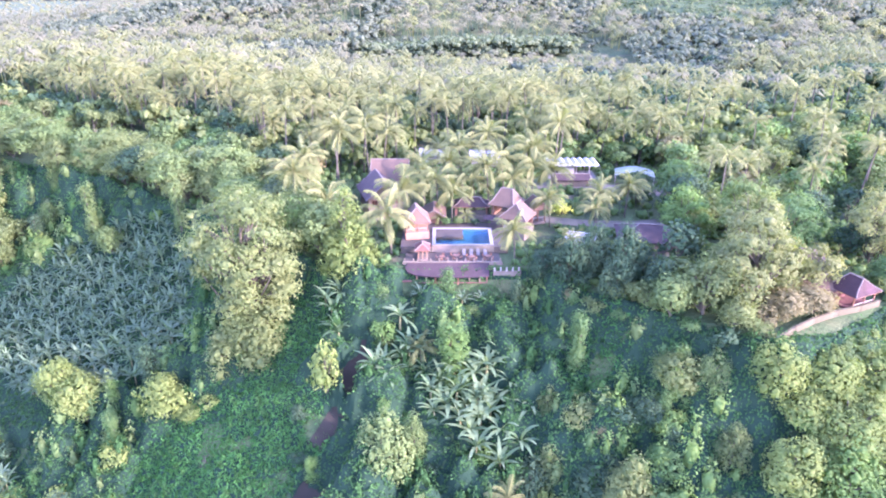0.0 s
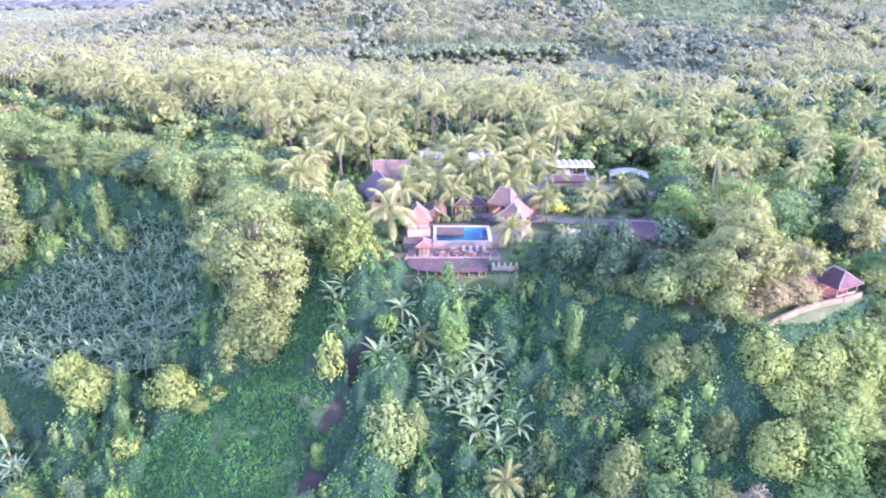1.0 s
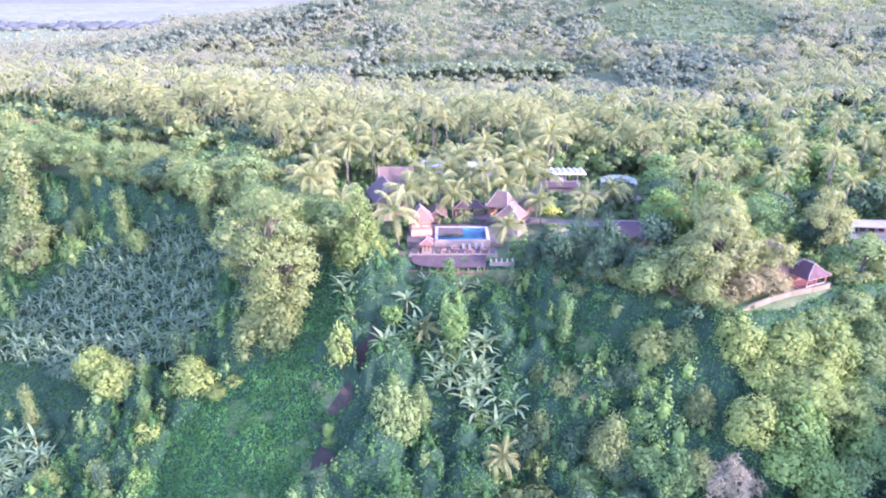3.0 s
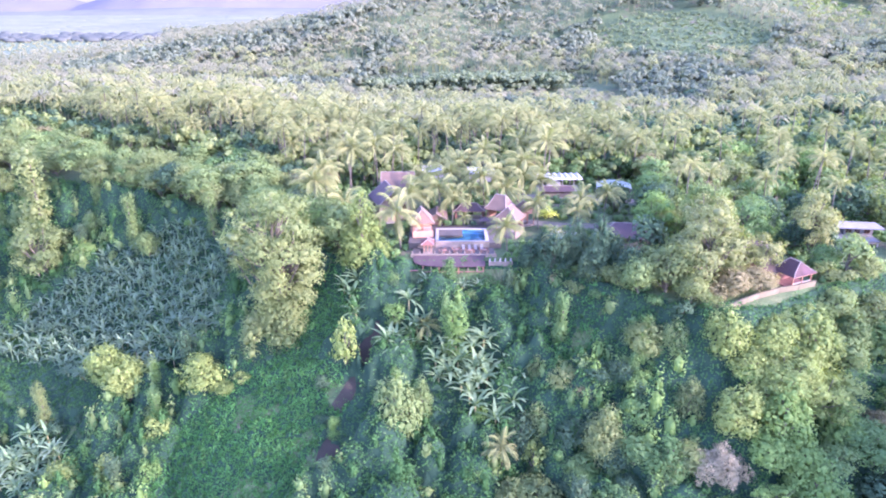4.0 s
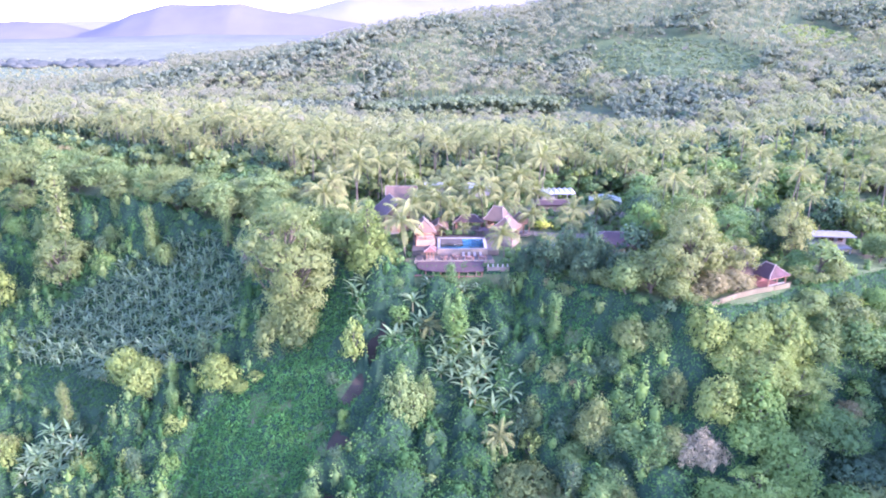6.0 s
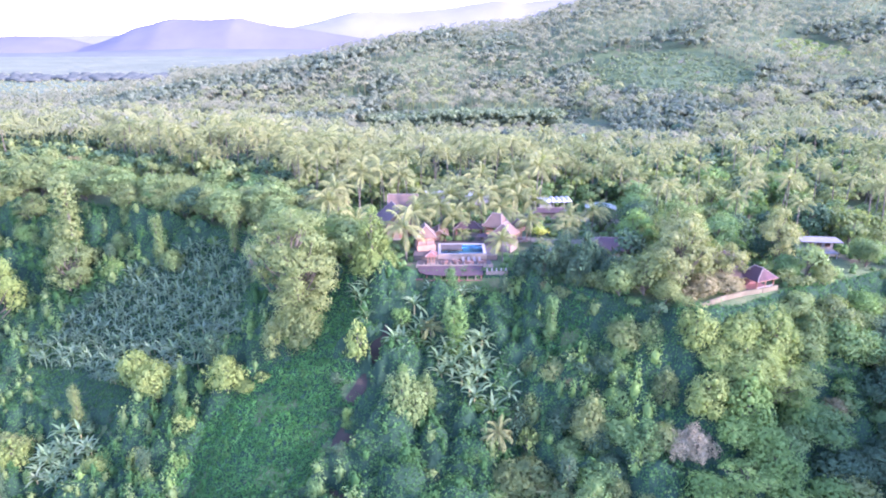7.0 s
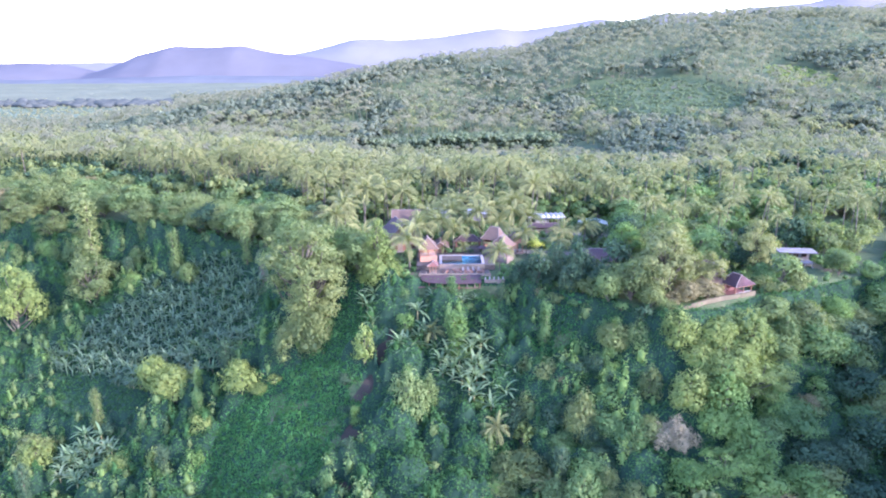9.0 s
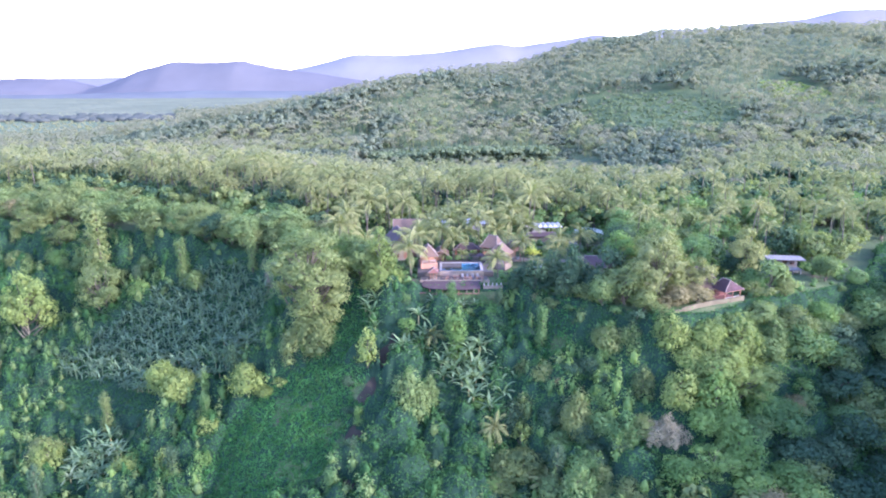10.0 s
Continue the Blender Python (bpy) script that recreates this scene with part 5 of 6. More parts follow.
for x, y in single:
    BANANA[RNG.randint(0, 2)].put(x, y, RNG.uniform(1.2, 1.7), 1.0, LEAF_BANANA_PALE, "banana plant with broad pale leaves on the slope")
rows.sort(key=lambda p: p[1])
near, rest = rows[:120], rows[120:]
for x, y in near:
    BANANA[RNG.randint(0, 2)].put(x, y, RNG.uniform(0.85, 1.25) * (1.25 if y < 116 else 1.0), 1.0, LEAF_BANANA_PALE if RNG.random() < (0.9 if y < 116 else 0.35) else None, "banana plant with broad pale leaves on the western slope", group="banana plants on the slope")
grove = Soup()
sets = [[(np.concatenate(s.v), np.concatenate(s.f), np.array(m)) for _, s, m in banana_pieces(140 + i, 2.0 + 0.3 * i, 9)] for i in range(4)]
for x, y in rest:
    a, s = RNG.uniform(0, 6.28), RNG.uniform(0.8, 1.2)
    base = np.array(Matrix.LocRotScale((x, y, float(land(x, y))), Euler((0, 0, a)), (s, s, s)))
    for v, f, m in sets[RNG.randint(0, 3)]:
        k = base @ m
        grove.add(v @ k[:3, :3].T + k[:3, 3], f)
tagged(new("banana_grove", grove.mesh("banana_grove", LEAF_BANANA)), "dense grove of banana plants on the western slope", "banana plants", kind="stuff")


# ---- woods on the plateau ----
def free(x, y):
    """Away from houses, pool, lanes and open views of them."""
    return not (inside(x, y, -23, 26, 106, 165) or inside(x, y, 24, 48, 117, 152) or inside(x, y, 22, 60, 150, 181) or inside(x, y, 50, 80, 86, 128) or inside(x, y, 86, 110, 104, 134)
                or inside(x, y, -9, 19, 165, 192))


TONES = [(LEAF_OLIVE, "olive-green"), (LEAF_GREEN, "green"), (LEAF_DARK, "dark green"), (LEAF_BROWN, "brownish"), (LEAF_PALE, "pale green"), (LEAF_BRIGHT, "fresh green")]


left_over = []


def wood(places, kinds, weights, where, low=0.8, high=1.25, most=110):
    places = sorted(places, key=lambda p: p[1] - abs(p[0]) * 0.2)
    left_over.extend(places[most:])
    for x, y in places[:most]:
        m, word = RNG.choices(TONES, weights)[0]
        RNG.choice(kinds).put(x, y, RNG.uniform(low, high), RNG.uniform(0.8, 1.15), m, "%s broadleaf tree %s" % (word, where))


west = scattered(-250, -24, 125, 260, 5.9, lambda x, y: in_view(x, y) and free(x, y) and 1.5 < y - rim(x) < 42 and not (-122 < x < -76 and 190 < y < 203), 21)
wood([p for p in west if p[1] - rim(p[0]) < 16], BROAD + UMBRELLA, (8, 1.5, 1.5, 0.3, 4, 0.3), "at the western rim", 0.85, 1.3)
wood([p for p in west if p[1] - rim(p[0]) >= 16], MID, (7, 2, 1, 0.5, 3, 0.5), "on the western plateau", 0.7, 1.1)
east = scattered(24, 215, 100, 235, 8.5, lambda x, y: in_view(x, y) and free(x, y) and y - rim(x) > 2, 22)
wood([p for p in east if RNG.random() < 0.75], MID, (6, 3.5, 2, 0.5, 3, 1), "on the eastern plateau", 0.75, 1.3)
mid_wood = scattered(-24, 60, 166, 240, 9.0, lambda x, y: free(x, y), 23)
wood([p for p in mid_wood if RNG.random() < 0.4], MID, (2, 4, 5, 0, 1, 1), "behind the resort", 0.7, 1.1, 60)
palm_places = scattered(-210, -24, 175, 300, 6.2, lambda x, y: in_view(x, y) and y - rim(x) > 36 + 6 * math.sin(x / 13), 24)
palm_places += [p for p in scattered(-24, 62, 166, 300, 7.0, lambda x, y: free(x, y), 25) if RNG.random() < 0.75]
palm_places += [p for p in scattered(60, 230, 140, 300, 9.0, lambda x, y: in_view(x, y) and free(x, y), 26) if RNG.random() < 0.45]
palm_places.sort(key=lambda p: p[1])
for x, y in palm_places[:290]:
    PALM[RNG.randint(0, 2)].put(x, y, RNG.uniform(0.85, 1.15), 1.0, None, "tall coconut palm in the plantation", group="plantation palms")


# ---- trees and creepers on the slope ----
def grass_share(x, y):
    """How far a place is open grass rather than shrubs."""
    a = smooth((19 + 5 * (lumps(x, y, 5.0, 8) - 0.5) - np.hypot((x + 42.5) * 0.8, y - 95)) / 4)
    b = smooth((8 - np.hypot(x - 26, (y - 100) * 1.3)) / 4)
    c = smooth((8 - np.hypot(x + 28, (y - 112) * 0.8)) / 4)
    return np.maximum(np.maximum(a, b), c)


# Past x 105 trees are planted out of view too, to add shade.
slope_trees = scattered(22, 150, 58, 116, 5.8, lambda x, y: (in_view(x, y) or x > 105) and y < rim(x) - 5 and x > 22 + max(0, y - 92) * 2.5 and math.hypot(x - 47.4, y - 71.5) > 4.5, 31)
for x, y in slope_trees:
    m, word = RNG.choices(TONES, (3, 4, 3, 0.3, 1, 1.5) if x < 44 else (5, 4, 1, 0.2, 2, 2) if x < 80 else (2, 4, 4, 0.3, 1.5, 0.6))[0]
    if 44 < x < 70 + max(0, y - 78) and 56 < y < 91:
        continue
    # Leaf colour set dark here to read as the ravine's shade.
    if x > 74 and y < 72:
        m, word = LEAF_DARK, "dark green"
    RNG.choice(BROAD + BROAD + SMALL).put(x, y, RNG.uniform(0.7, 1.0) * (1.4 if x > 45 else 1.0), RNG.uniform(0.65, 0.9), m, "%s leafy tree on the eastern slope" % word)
for x, y in scattered(-185, -42, 120, 200, 6.4, lambda x, y: in_view(x, y) and 0.5 < rim(x) - y < 20 and not inside(x, y, -128, -48, 118, 152) and math.hypot(x + 38, y - 117) > 13, 35):
    if RNG.random() < 0.85:
        m, word = RNG.choices(TONES, (5, 3, 2.5, 0.3, 4, 1))[0]
        RNG.choice(BROAD + WEEP + SMALL + SMALL).put(x, y, RNG.uniform(0.7, 1.05), RNG.uniform(0.8, 1.1), m, "%s tree on the slope under the western rim" % word)
for x, y in scattered(-13, 18, 104, 115, 3.2, lambda x, y: y < rim(x) - 1.5 and not inside(x, y, -8, 16, 112.0, 120), 36):
    # Mostly dark leaf tones, deepening by colour the shade below the restaurant.
    m, word = RNG.choices(TONES, (1, 4, 8, 0, 0.5, 1))[0]
    RNG.choice(BUSH).put(x, y, RNG.uniform(0.55, 0.85), RNG.uniform(0.6, 0.85), m, "%s bush below the restaurant" % word)
for x, y in scattered(20, 84, 86, 112, 3.6, lambda x, y: abs(y - rim(x)) < 2.6 and not inside(x, y, 52, 77, 89, 104), 37):
    m, word = RNG.choices(TONES, (4, 4, 4, 0.5, 2, 1))[0]
    RNG.choice(BUSH).put(x, y, RNG.uniform(0.8, 1.3), RNG.uniform(0.7, 1.0), m, "%s bush along the plateau's rim" % word)
for x, y in scattered(79, 128, 84, 118, 4.6, lambda x, y: 0.5 < rim(x) - y < 9, 38):
    m, word = RNG.choices(TONES, (4, 3, 2, 0.3, 3, 1))[0]
    RNG.choice(SMALL + BROAD).put(x, y, RNG.uniform(0.6, 0.95), RNG.uniform(0.6, 0.9), m, "%s tree under the eastern rim" % word)
for x, y in scattered(13, 47, 58, 106, 4.3, lambda x, y: y < rim(x) - 4 and grass_share(x, y) < 0.4 and math.hypot(x - 47.4, y - 71.5) > 5, 39):
    m, word = RNG.choices(TONES, (3, 5, 2.5, 0.2, 3.5, 1.2))[0]
    RNG.choice(SMALL + WEEP + SMALL).put(x, y, RNG.uniform(0.7, 1.25) * (0.85 if y > 92 else 1.0), RNG.uniform(0.6, 0.95), m, "%s tree among creepers below the plateau" % word)
slope_small = scattered(-150, 46, 66, 180, 5.6, lambda x, y: in_view(x, y) and y < rim(x) - 3 and not inside(x, y, -62, -26, 80, 112) and not inside(x, y, -128, -48, 118, 157) and abs(x + 17 - (95 - y) * 0.35) > 5, 32)
for x, y in slope_small:
    if RNG.random() < 0.45:
        m, word = RNG.choices(TONES, (1, 6, 6, 0.1, 0.6, 2.5))[0]
        shape, wide, tall = RNG.choice(SMALL + SMALL + COLUMN), RNG.uniform(0.55, 1.15), RNG.uniform(0.6, 1.1)
        if not inside(x, y, -5, 12.5, 91, 107):       # the banana clump stands free
            shape.put(x, y, wide, tall, m, "small %s tree among creepers on the slope" % word)



def path_gap(x, y):
    """Distance from the bare earth, which shows in three worn patches along the path."""
    y = np.asarray(y, float)
    worn = np.maximum(np.maximum(np.exp(-((y - 103.5) / 3.5) ** 2), 0.9 * np.exp(-((y - 97) / 2.5) ** 2)), np.exp(-((y - 86.5) / 3.2) ** 2))
    edge = 3.2 * (lumps(x, y, 1.5, 5) - 0.5)
    return np.maximum(0, np.abs(x - np.interp(y, [74, 82, 86.5, 93, 97, 100, 103.5, 109], [-24, -23.5, -23.7, -22, -20.4, -17.6, -16.2, -14.5])) + edge + 2.0 - 5.2 * worn)


def banana_share(x, y):
    a = smooth((30 - np.hypot((x + 84) * 0.75, (y - 136) * 1.35)) / 8)
    clump = smooth((9.5 - np.hypot((x - 4.0) * 1.1, y - 99)) / 4)
    return np.maximum(np.maximum(a, clump), smooth((13 - np.hypot(x + 96, y - 109.5)) / 4))


def blanket(x, y):
    """Height of the creeper blanket over the slope."""
    m = 1.05 * bushes(x, y, 5.6, 1, 0.35) * 5.6 + 0.8 * bushes(x, y, 2.4, 9, 0.1) * 2.4 + 0.6 * lumps(x, y, 1.2, 3)
    m = m * (1 - 0.5 * smooth((x - 34) / 12)) * (1 - 0.7 * banana_share(x, y)) * (1 - 0.82 * grass_share(x, y)) * smooth((path_gap(x, y) - 0.5) / 1.6) * smooth((rim(x) + 1.0 - y) / 3.0)
    away = np.minimum(1, np.hypot(np.maximum(0, np.abs(x - 3.5) - 11), np.maximum(0, 113.2 - y)) / 2.5)
    return land(x, y) - 0.25 + m * away


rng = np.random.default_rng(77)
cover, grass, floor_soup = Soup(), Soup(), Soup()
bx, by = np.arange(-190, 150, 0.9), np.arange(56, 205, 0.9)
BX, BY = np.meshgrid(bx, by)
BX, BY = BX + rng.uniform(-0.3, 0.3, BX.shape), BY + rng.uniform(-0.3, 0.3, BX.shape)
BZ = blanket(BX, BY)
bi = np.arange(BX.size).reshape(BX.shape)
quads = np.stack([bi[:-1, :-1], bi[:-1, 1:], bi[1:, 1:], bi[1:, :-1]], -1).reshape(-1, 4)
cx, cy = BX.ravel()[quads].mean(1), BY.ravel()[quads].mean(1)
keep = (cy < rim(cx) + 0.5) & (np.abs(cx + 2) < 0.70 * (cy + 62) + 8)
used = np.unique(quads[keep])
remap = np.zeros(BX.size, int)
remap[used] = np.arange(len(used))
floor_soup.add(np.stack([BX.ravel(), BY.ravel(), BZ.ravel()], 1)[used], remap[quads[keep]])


def slope_points(n):
    x, y = rng.uniform(-190, 150, n), rng.uniform(56, 205, n)
    ok = (y < rim(x) + 0.5) & (np.abs(x + 2) < 0.70 * (y + 62) + 8) & ((path_gap(x, y) > 0.9) | (rng.uniform(0, 1, n) < 0.3))
    return x[ok], y[ok]


def slope_normals(x, y, e=0.6):
    n = np.stack([-(blanket(x + e, y) - blanket(x - e, y)) / (2 * e), -(blanket(x, y + e) - blanket(x, y - e)) / (2 * e), np.ones(len(x))], 1)
    return n / np.linalg.norm(n, axis=1, keepdims=True)


px, py = slope_points(360000)
nn = slope_normals(px, py)
pp = np.stack([px, py, blanket(px, py) + rng.uniform(0.0, 0.4, len(px))], 1)
g = grass_share(px, py) > rng.uniform(0.3, 0.7, len(px))
leaves(cover, rng, pp[~g], nn[~g], 0.62, 0.45, 0.42)
leaves(grass, rng, pp[g], nn[g] * 0.4 + rng.normal(0, 0.6, (g.sum(), 3)), 0.9, 0.3, 0.5)
qx, qy = slope_points(300000)
thin = grass_share(qx, qy) > rng.uniform(0.35, 0.8, len(qx))
qx, qy = qx[thin], qy[thin]
leaves(grass, rng, np.stack([qx, qy, blanket(qx, qy) + rng.uniform(0.1, 0.5, len(qx))], 1), rng.normal(0, 0.7, (len(qx), 3)) + np.array([0, -0.3, 0.5]), 0.8, 0.28, 0.4)
# tufts: leaf sprays fanning out of one stem
px, py = slope_points(28000)
thick = lumps(px, py, 9.0, 21) + rng.uniform(-0.25, 0.25, len(px)) > 0.38
px, py = px[thick], py[thick]
shrink = (1 - 0.55 * grass_share(px, py)) * (1 - 0.7 * banana_share(px, py)) * smooth((path_gap(px, py) - 0.5) / 2)
base = np.stack([px, py, blanket(px, py)], 1)
up = slope_normals(px, py) * 0.5 + np.array([0, 0, 0.5])
for k in range(9):
    d = rng.normal(0, 0.75, base.shape) + up * 1.3
    d /= np.linalg.norm(d, axis=1, keepdims=True)
    reach = (rng.uniform(0.3, 1.7, len(px)) * shrink)[:, None]
    side = np.cross(d, rng.normal(0, 1, base.shape))
    nrm = side / (np.linalg.norm(side, axis=1, keepdims=True) + 1e-9) * 0.5 + up
    leaves(cover, rng, base + d * reach, nrm, 0.62, 0.5, 0.5)
# shrubs draped in creepers: ragged upright masses with hanging sprays
drapes = [Soup(), Soup(), Soup(), Soup()]


def drape(soup, x, y, r, h, leaf=0.66):
    n = int(26 * r * h ** 0.8)
    d = sphere_dirs(rng, n, -0.25)
    shape = np.array([r, r, h]) * (1 + 0.22 * np.sin(d[:, :1] * 5 + x) + 0.2 * np.sin(d[:, 2:] * 7 + y))
    p = np.array([x, y, float(blanket(x, y))]) + d * shape * rng.uniform(0.7, 1.2, (n, 1))
    blob(soup, rng, (x, y, float(blanket(x, y))), np.array([r, r, h]) * 0.66, ICO0, 0.3)
    leaves(soup, rng, p, d * np.array([1, 1, 0.5]) + np.array([0, 0, 0.35]), leaf, 0.5, 0.5)


for x, y in scattered(-185, 46, 60, 190, 3.3, lambda x, y: in_view(x, y) and y < rim(x) - 2, 91):
    if grass_share(x, y) > 0.45 or banana_share(x, y) > 0.35 or path_gap(x, y) < 1.5 or rng.uniform() < 0.3 or inside(x, y, -9, 16, 112.6, 120) or (inside(x, y, -24, 17, 87, 116) and rng.uniform() < 0.75):
        continue
    near_grass = 0.0 < grass_share(x, y)
    tone = lumps(x, y, 13, 31) + rng.uniform(-0.3, 0.3) + (0.2 if near_grass or x > 18 else 0)
    drape(drapes[0 if tone > 0.86 else 1 if tone > 0.62 else 3 if tone > 0.48 else 2], x, y, rng.uniform(0.7, 1.8), rng.uniform(1.2, 5.2))
for name_, soup_, mat_, text_ in (("bright_creepers", drapes[0], LEAF_BRIGHT, "fresh green creepers hanging over shrubs on the slope"), ("green_creepers", drapes[1], LEAF_GREEN, "green creeper-hung shrubs on the slope"), ("pale_creepers", drapes[3], LEAF_PALE, "pale green vines draped over shrubs on the slope"), ("dark_creepers", drapes[2], LEAF_SLOPE, "dark green creeper-draped shrubs on the slope")):
    tagged(new(name_, soup_.mesh(name_, mat_)), text_, "undergrowth", kind="stuff")
# The mound surface under the leaves is coloured dark as their shade.
tagged(new("thicket_floor", floor_soup.mesh("thicket_floor", FLOOR_SHADE, True)), "dark mounds under the creepers, coloured as shade between the leaves", "undergrowth", kind="stuff")
tagged(new("creepers", cover.mesh("creepers", LEAF_SLOPE)), "tangled green creepers and shrubs covering the slope", "undergrowth", kind="stuff")
tagged(new("grass", grass.mesh("grass", LEAF_GRASS)), "long green grass in the slope's clearings", "grass", kind="stuff")


# shrubs between the houses and under the plateau trees
yard = Soup()
HOUSES = [(-9, 14, 115.5, 137), (1, 11, 139.5, 146.5), (-4.5, 0.5, 135.5, 141.5), (11.5, 24, 128, 145), (-22.5, -4.5, 142.5, 162), (27.5, 41.5, 163, 179), (44, 56, 165, 173), (-7, 17, 183, 190), (34, 50, 121, 132), (26, 31, 124, 131), (62, 76, 99, 119), (60, 68, 102, 110), (87, 104, 116, 128)]
for x, y in scattered(-60, 120, 100, 200, 2.5, lambda x, y: y > rim(x) + 1 and not any(inside(x, y, *h) for h in HOUSES), 43):
    if inside(x, y, 20, 62, 137, 170) and (abs(y - np.interp(x, [20, 30, 42, 60], [143, 140, 139, 143])) < 3.2 or abs(y - np.interp(x, [24, 34, 46, 60], [166, 167, 163, 158])) < 3.5 or rng.uniform() < 0.25):
        continue
    r = rng.uniform(0.6, 1.5)
    clump(yard, rng, (x, y, float(land(x, y)) + r * 0.5), np.array([r, r, r * rng.uniform(0.7, 1.3)]), 14, 0.75, 0.5)
tagged(new("garden_shrubs", yard.mesh("garden_shrubs", LEAF_GREEN)), "mixed green garden shrubs between the houses", "shrubs", kind="stuff")


# ---- distant woods ----
def palm_simple(rng, soup, x, y, z, h, size, n=11):
    a = np.arange(n) * 2 * np.pi / n + rng.uniform(0, 1)
    lift = rng.uniform(-0.35, 0.8, n)
    c = np.array([x, y, z + h])
    d = np.stack([np.cos(a), np.sin(a), np.zeros(n)], 1)
    side = np.stack([-np.sin(a), np.cos(a), np.zeros(n)], 1)
    up = np.array([0, 0, 1.0])
    L = size * rng.uniform(0.85, 1.15, n)[:, None]
    p0 = np.repeat(c[None], n, 0)
    p1 = c + d * L * 0.55 + up * (lift * 0.6 * L[:, 0])[:, None]
    p2 = c + d * L + up * ((lift * 0.5 - 0.45) * L[:, 0])[:, None]
    w = side * L * (1.25 / n)
    drop = up * 0.12 * size
    v = np.stack([p0, p1 - w - drop, p1, p1 + w - drop, p2], 1).reshape(-1, 3)
    k = np.arange(n)[:, None] * 5
    soup.add(v, np.concatenate([k + [0, 1, 2], k + [0, 2, 3], k + [1, 4, 2], k + [2, 4, 3]]))
    soup.add([(x - 0.2, y, z - 1), (x + 0.2, y, z - 1), (x + 0.13, y, z + h), (x - 0.13, y, z + h)], [(0, 1, 2, 3)])


def tree_simple(rng, soup, x, y, z, r, h, k=3, leaf_count=10):
    for i in range(k):
        c = (x + rng.normal(0, 0.45) * r, y + rng.normal(0, 0.45) * r, z + h - r * rng.uniform(0.5, 1.4))
        clump(soup, rng, c, np.array([r, r, r * 0.85]) * rng.uniform(0.55, 0.85), leaf_count + 4, r * 0.5, 0.7, ICO0, 0.64, -0.3)


far_palms, far_trees, plain, orchard, back_palms, understory, wood_near, patches = [Soup() for _ in range(8)]
for x, y in palm_places[290:]:
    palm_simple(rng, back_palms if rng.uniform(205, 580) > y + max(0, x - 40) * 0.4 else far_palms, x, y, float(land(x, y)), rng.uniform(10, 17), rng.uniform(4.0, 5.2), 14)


def field_patch(x, y):
    """Two young plantations on the hill."""
    return math.hypot((x - 210) / 72, (y - 590 + 0.3 * (x - 210)) / 72) < 1 or math.hypot((x - 368) / 30, (y - 650) / 42) < 1


def stand(x, y):
    """How wooded a place is: dense forest near 1, open palms near 0.4, clearings near 0."""
    return float(0.55 * lumps(x, y, 62, 3) + 0.3 * lumps(x, y, 27, 14) + 0.15 * lumps(x, y, 11, 8))


for y0, y1, step in ((300, 420, 6.8), (420, 620, 7.8), (620, 900, 9.4), (900, 1180, 11.5), (1180, 1420, 17.0)):
    for x, y in scattered(-950, 820, y0, y1, step, lambda x, y: in_view(x, y, 0) and (y < 1180 or x < -150), int(y0)):
        if inside(x, y, -60, 118, 395, 522):
            continue
        z, d = float(land(x, y)), stand(x, y)
        if x < -165 - (y - 420) * 0.4 and y > 700:
            tree_simple(rng, plain, x, y, z, rng.uniform(3.0, 4.6), rng.uniform(2.2, 3.6), 1, 7)
        elif field_patch(x, y):
            continue
        elif d > 0.6:
            r = rng.uniform(3.2, 6.2)
            tree_simple(rng, wood_near if rng.uniform(300, 400) > y else far_trees, x, y, z, r, r + rng.uniform(4, 9) + 12 * (d - 0.6), 4 if y < 620 else 3, 14 if y < 700 else 10)
        elif d < 0.24:
            tree_simple(rng, patches if rng.uniform() < 0.5 else far_trees, x, y, z, rng.uniform(2.0, 3.4), rng.uniform(2.5, 5), 1, 9)
        else:
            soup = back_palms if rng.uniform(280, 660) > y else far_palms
            palm_simple(rng, soup, x, y, z, rng.uniform(8, 17), rng.uniform(4.0, 5.6), 12 if y < 560 else 8)
            if d > 0.45 or rng.uniform() < 0.3:
                r = rng.uniform(2.0, 3.4)
                tree_simple(rng, wood_near if y < 360 else far_trees, x + 2, y - 2, z, r, r + rng.uniform(1.5, 4), 1, 9)
# the dark edge of forest along the shoulder of the hill
for k in range(46):
    x = -205 + 3.6 * k + rng.normal(0, 2)
    y = np.interp(x, [-205, -136, -91, -45], [640, 660, 668, 690]) + rng.normal(0, 10)
    r = rng.uniform(4, 6)
    tree_simple(rng, far_trees, x, y, float(land(x, y)), r, r + rng.uniform(7, 11), 3, 10)
for x, y in scattered(-60, 118, 395, 522, 6.6, lambda x, y: True, 56):
    z = float(land(x, y))
    if y < 446:
        palm_simple(rng, back_palms if rng.uniform() < 0.5 else far_palms, x, y, z, rng.uniform(5, 9) if y < 420 else rng.uniform(3.5, 6.5), rng.uniform(3.6, 4.8), 12)
    elif y < 458:
        tree_simple(rng, plain, x, y, z, rng.uniform(2.6, 3.6), rng.uniform(1.6, 2.4), 1, 7)
    elif y > 486 and rng.uniform() < 0.8:
        tree_simple(rng, far_trees, x, y, z, rng.uniform(3, 4.5), rng.uniform(4, 9), 2)
for x, y in left_over:
    tree_simple(rng, understory, x, y, float(land(x, y)), rng.uniform(3.0, 4.6), rng.uniform(7.0, 11.0), 4)
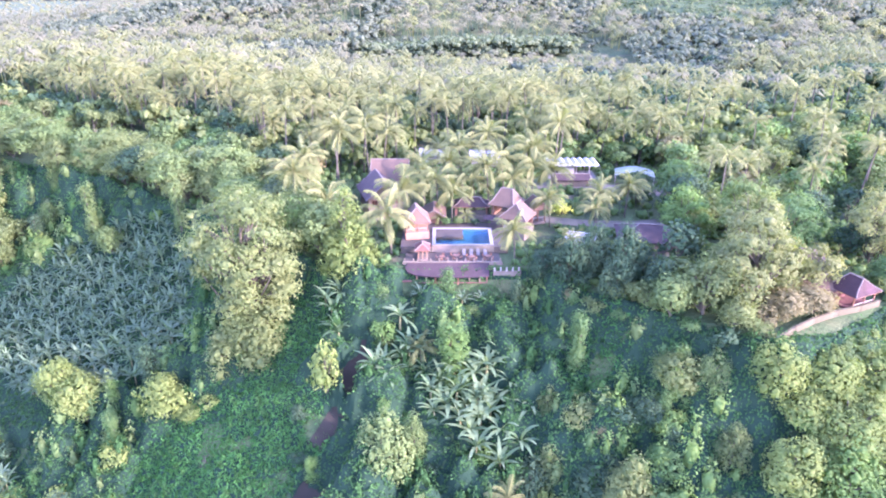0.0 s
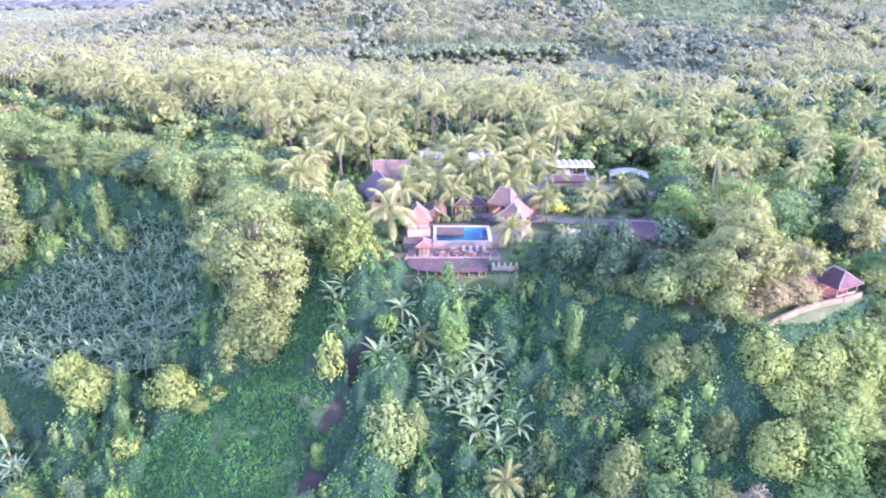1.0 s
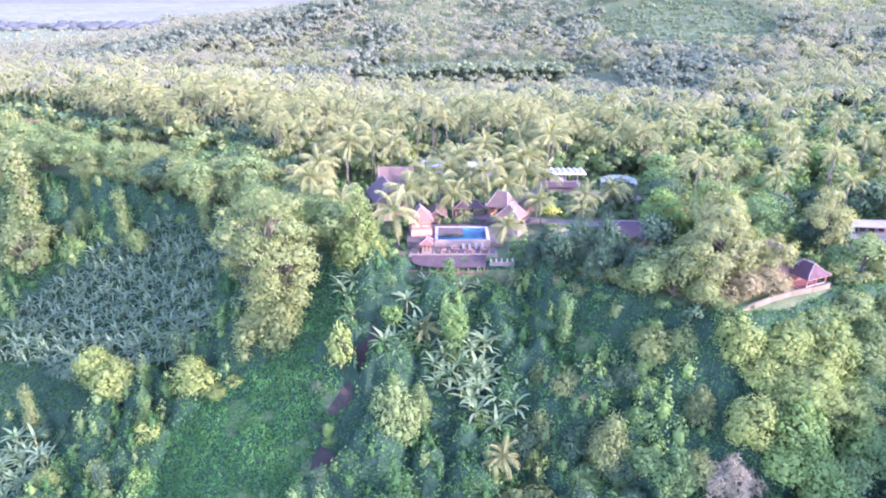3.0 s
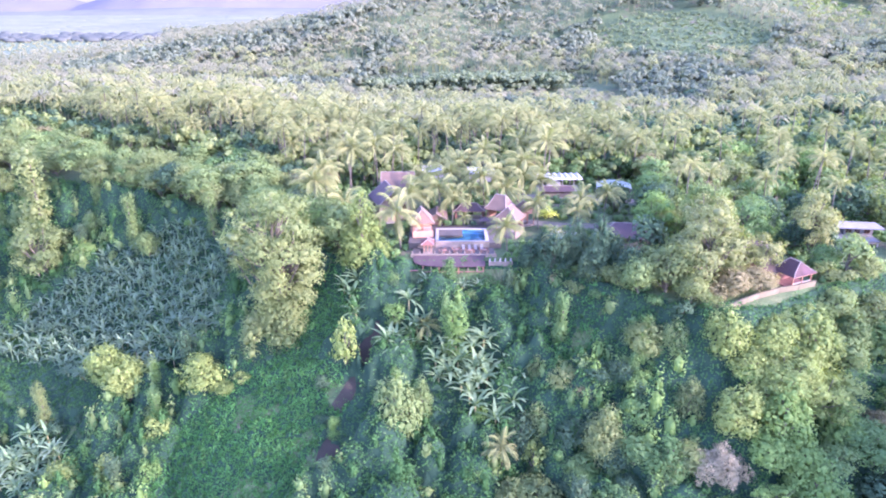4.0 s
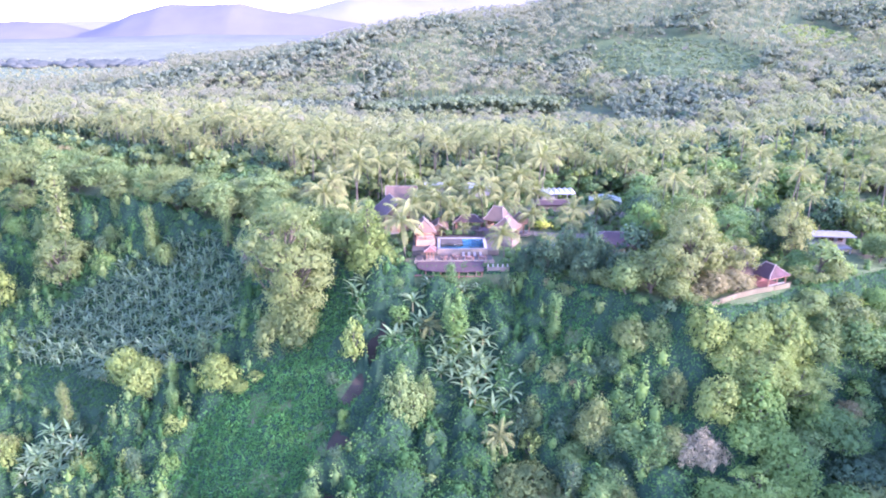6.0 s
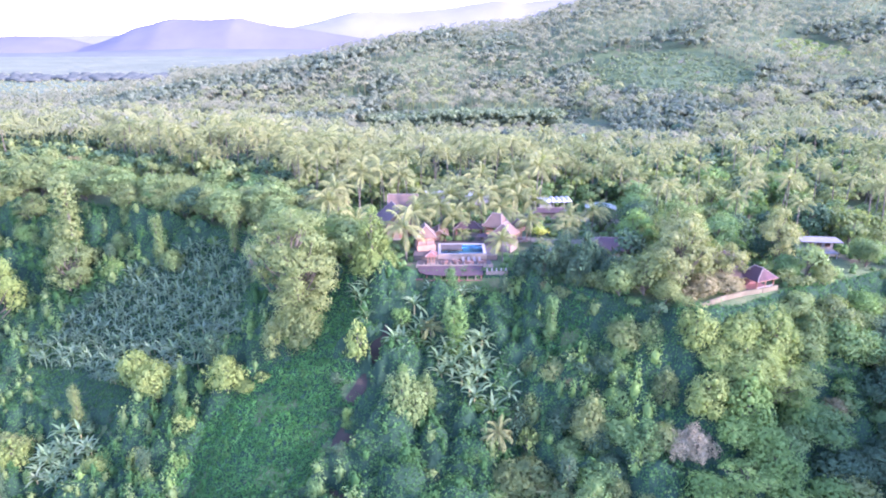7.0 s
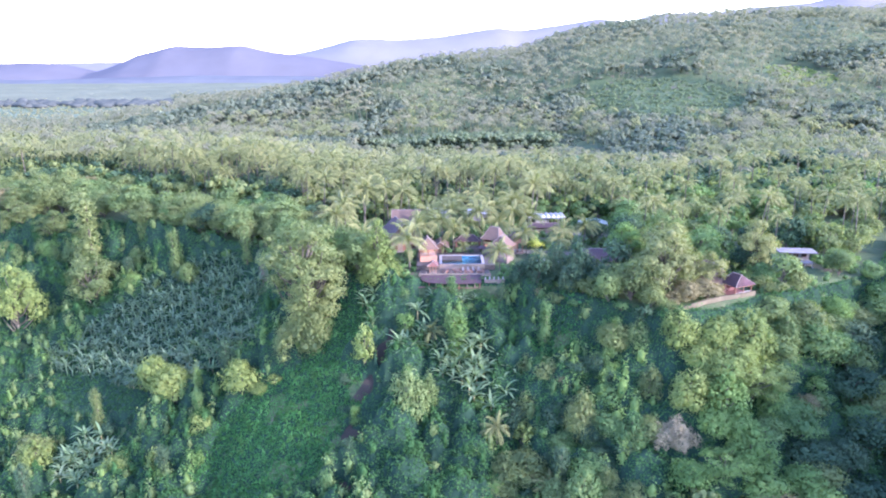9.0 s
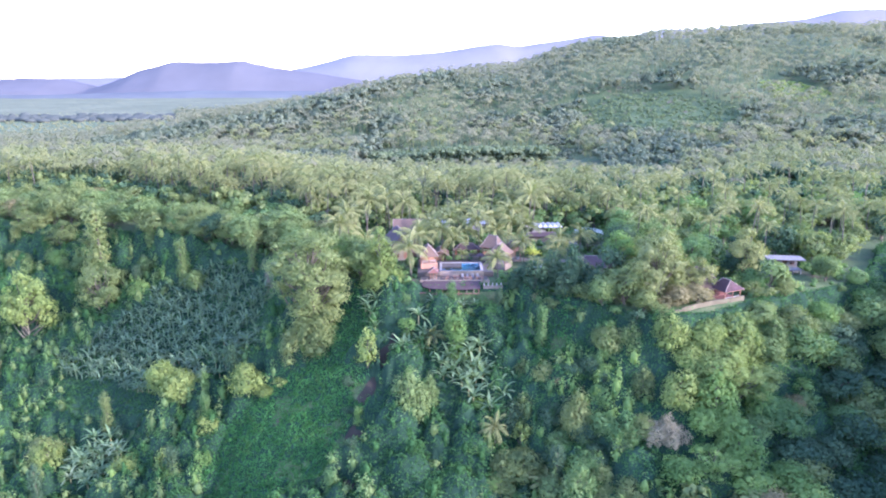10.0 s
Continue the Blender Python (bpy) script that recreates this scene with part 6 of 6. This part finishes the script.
for x, y in scattered(-230, 240, 175, 300, 5.6, lambda x, y: in_view(x, y) and free(x, y) and y - rim(x) > 27, 41):
    # Understory given dark leaves to imitate shade between the palms.
    shade = y > 205 and lumps(x, y, 19, 6) + rng.uniform(-0.25, 0.25) > 0.3
    tree_simple(rng, wood_near if shade else understory, x, y, float(land(x, y)), rng.uniform(2.2, 3.8), rng.uniform(6.0, 10.5), 2)
lowland, belts, lime_field = Soup(), Soup(), Soup()
for y0, y1, step in ((1200, 1700, 15.0), (1700, 2300, 24.0), (2300, 3000, 34.0)):
    for x, y in scattered(-1750, -150, y0, y1, step, lambda x, y: in_view(x, y, 0) and x < -200 - (y - 1420) * 0.1, y0):
        r = step * rng.uniform(0.6, 1.2)
        blob(lowland, rng, (x, y, float(land(x, y)) - 1), np.array([r * 1.4, r, rng.uniform(1.8, 3.4)]), ICO1, 0.15)
# belts of trees across the plain
for y0, x0, x1 in ((1205, -880, -490),):
    for k in range(int((x1 - x0) * 0.8)):
        x, y, r = rng.uniform(x0, x1), y0 + rng.normal(0, 40), rng.uniform(4.0, 9) * (1 + (y0 - 1195) / 3000)
        blob(belts, rng, (x, y, float(land(x, y)) + r * 0.3), np.array([r * 1.3, r, r * 0.6]), ICO1, 0.25)
for x, y in scattered(130, 410, 500, 720, 4.0, field_patch, 53):
    tree_simple(rng, lime_field if x > 320 else patches, x, y, float(land(x, y)), rng.uniform(2.8, 3.8), rng.uniform(2.0, 3.2), 1, 8)
for x, y in scattered(130, 300, 505, 545, 6.5, lambda x, y: not field_patch(x, y) and abs(y - 520 + 0.12 * (x - 200)) < 9, 54):
    tree_simple(rng, orchard, x, y, float(land(x, y)), rng.uniform(4, 5.5), rng.uniform(8, 11), 2)
for y, x0, x1 in ((463, -52, 92), (469, -54, 94), (475, -50, 93), (481, -40, 90)):
    for x in np.arange(x0, x1, 3.9):
        low = 0.72 if x < -8 else 1.0
        for h in (12.5, 7.5):
            tree_simple(rng, orchard, x + rng.uniform(-0.8, 0.8), y + rng.uniform(-1, 1), float(land(x, y)), rng.uniform(3.4, 4.3), h * low * rng.uniform(0.93, 1.05), 2, 12)
LEAF_FIELD = foliage("plantation_field", (0.082, 0.1, 0.044), (0.104, 0.12, 0.052), (0.126, 0.14, 0.06), 0.3, 0.6, 0.01, 0.4, 0.1)
tagged(new("far_palm_plantation", far_palms.mesh("far_palm_plantation", LEAF_HAZY)), "distant coconut plantation over plateau and hill", "palms", kind="stuff")
tagged(new("far_forest", far_trees.mesh("far_forest", LEAF_HAZY_WOOD)), "distant broadleaf forest on the hillside", "forest", kind="stuff")
tagged(new("plateau_forest", wood_near.mesh("plateau_forest", LEAF_DARK)), "dark green broadleaf trees, and understory darkened as shade between the palms", "forest", kind="stuff")
# The belt colour is greyed to carry haze as well.
tagged(new("tree_belts", belts.mesh("tree_belts", hill_material("hazy_tree_belt", (0.046, 0.055, 0.048), (0.056, 0.065, 0.056)), True)), "belts of trees across the distant plain, tinted blue-green for haze", "forest", kind="stuff")
tagged(new("young_plantation", plain.mesh("young_plantation", LEAF_FIELD)), "pale green young plantation on the plain and hill", "plantation", kind="stuff")
tagged(new("orchard_rows", orchard.mesh("orchard_rows", foliage("orchard_leaves", (0.042, 0.07, 0.035), (0.064, 0.098, 0.044), (0.09, 0.125, 0.054), 0.35, 0.55, 0.05, 0.4, 0.14))), "rows of rounded orchard trees in the bowl", "orchard", kind="stuff")
tagged(new("plateau_palms", back_palms.mesh("plateau_palms", LEAF_PALM)), "dense coconut palms over the rear plateau", "palms", kind="stuff")
tagged(new("understory", understory.mesh("understory", LEAF_OLIVE)), "olive-green trees and bushes below the plantation palms", "undergrowth", kind="stuff")
tagged(new("lowland_woods", lowland.mesh("lowland_woods", LOWLAND, True)), "woods on the distant plain, paled for haze", "forest", kind="stuff")
tagged(new("lime_plantation", lime_field.mesh("lime_plantation", LEAF_LIME)), "bright yellow-green young plantation on the hill", "plantation", kind="stuff")
tagged(new("hill_plantation", patches.mesh("hill_plantation", foliage("young_hill_crop", (0.045, 0.075, 0.032), (0.062, 0.097, 0.04), (0.08, 0.115, 0.048), 0.35, 0.6, 0.02, 0.3, 0.1))), "smooth green young plantation patches on the hill", "plantation", kind="stuff")
valley = Soup()
models = []
for k in range(4):
    _, crown_soup = tree_meshes(91 + k, 4.6, 9.0, 0.3, 12, 0.75, 1.6)
    models.append((np.concatenate(crown_soup.v), crown_soup.f, crown_soup))
for x, y in scattered(-120, 120, -110, 60, 7.6, lambda x, y: math.hypot(x, y + 15) < 95, 61):
    v, faces, _ = models[int(rng.integers(0, 4))]
    a, s = rng.uniform(0, 6.28), rng.uniform(0.7, 1.25)
    turn = np.array([[math.cos(a), -math.sin(a), 0], [math.sin(a), math.cos(a), 0], [0, 0, rng.uniform(0.8, 1.2)]])
    start = valley.n
    valley.v.append(v @ turn.T * s + np.array([x, y, float(land(x, y))]))
    valley.n += len(v)
    for f in faces:
        valley.f.append(f + start)
tagged(new("valley_woods", valley.mesh("valley_woods", LEAF_OLIVE)), "green woods on the valley floor", "forest", kind="stuff")
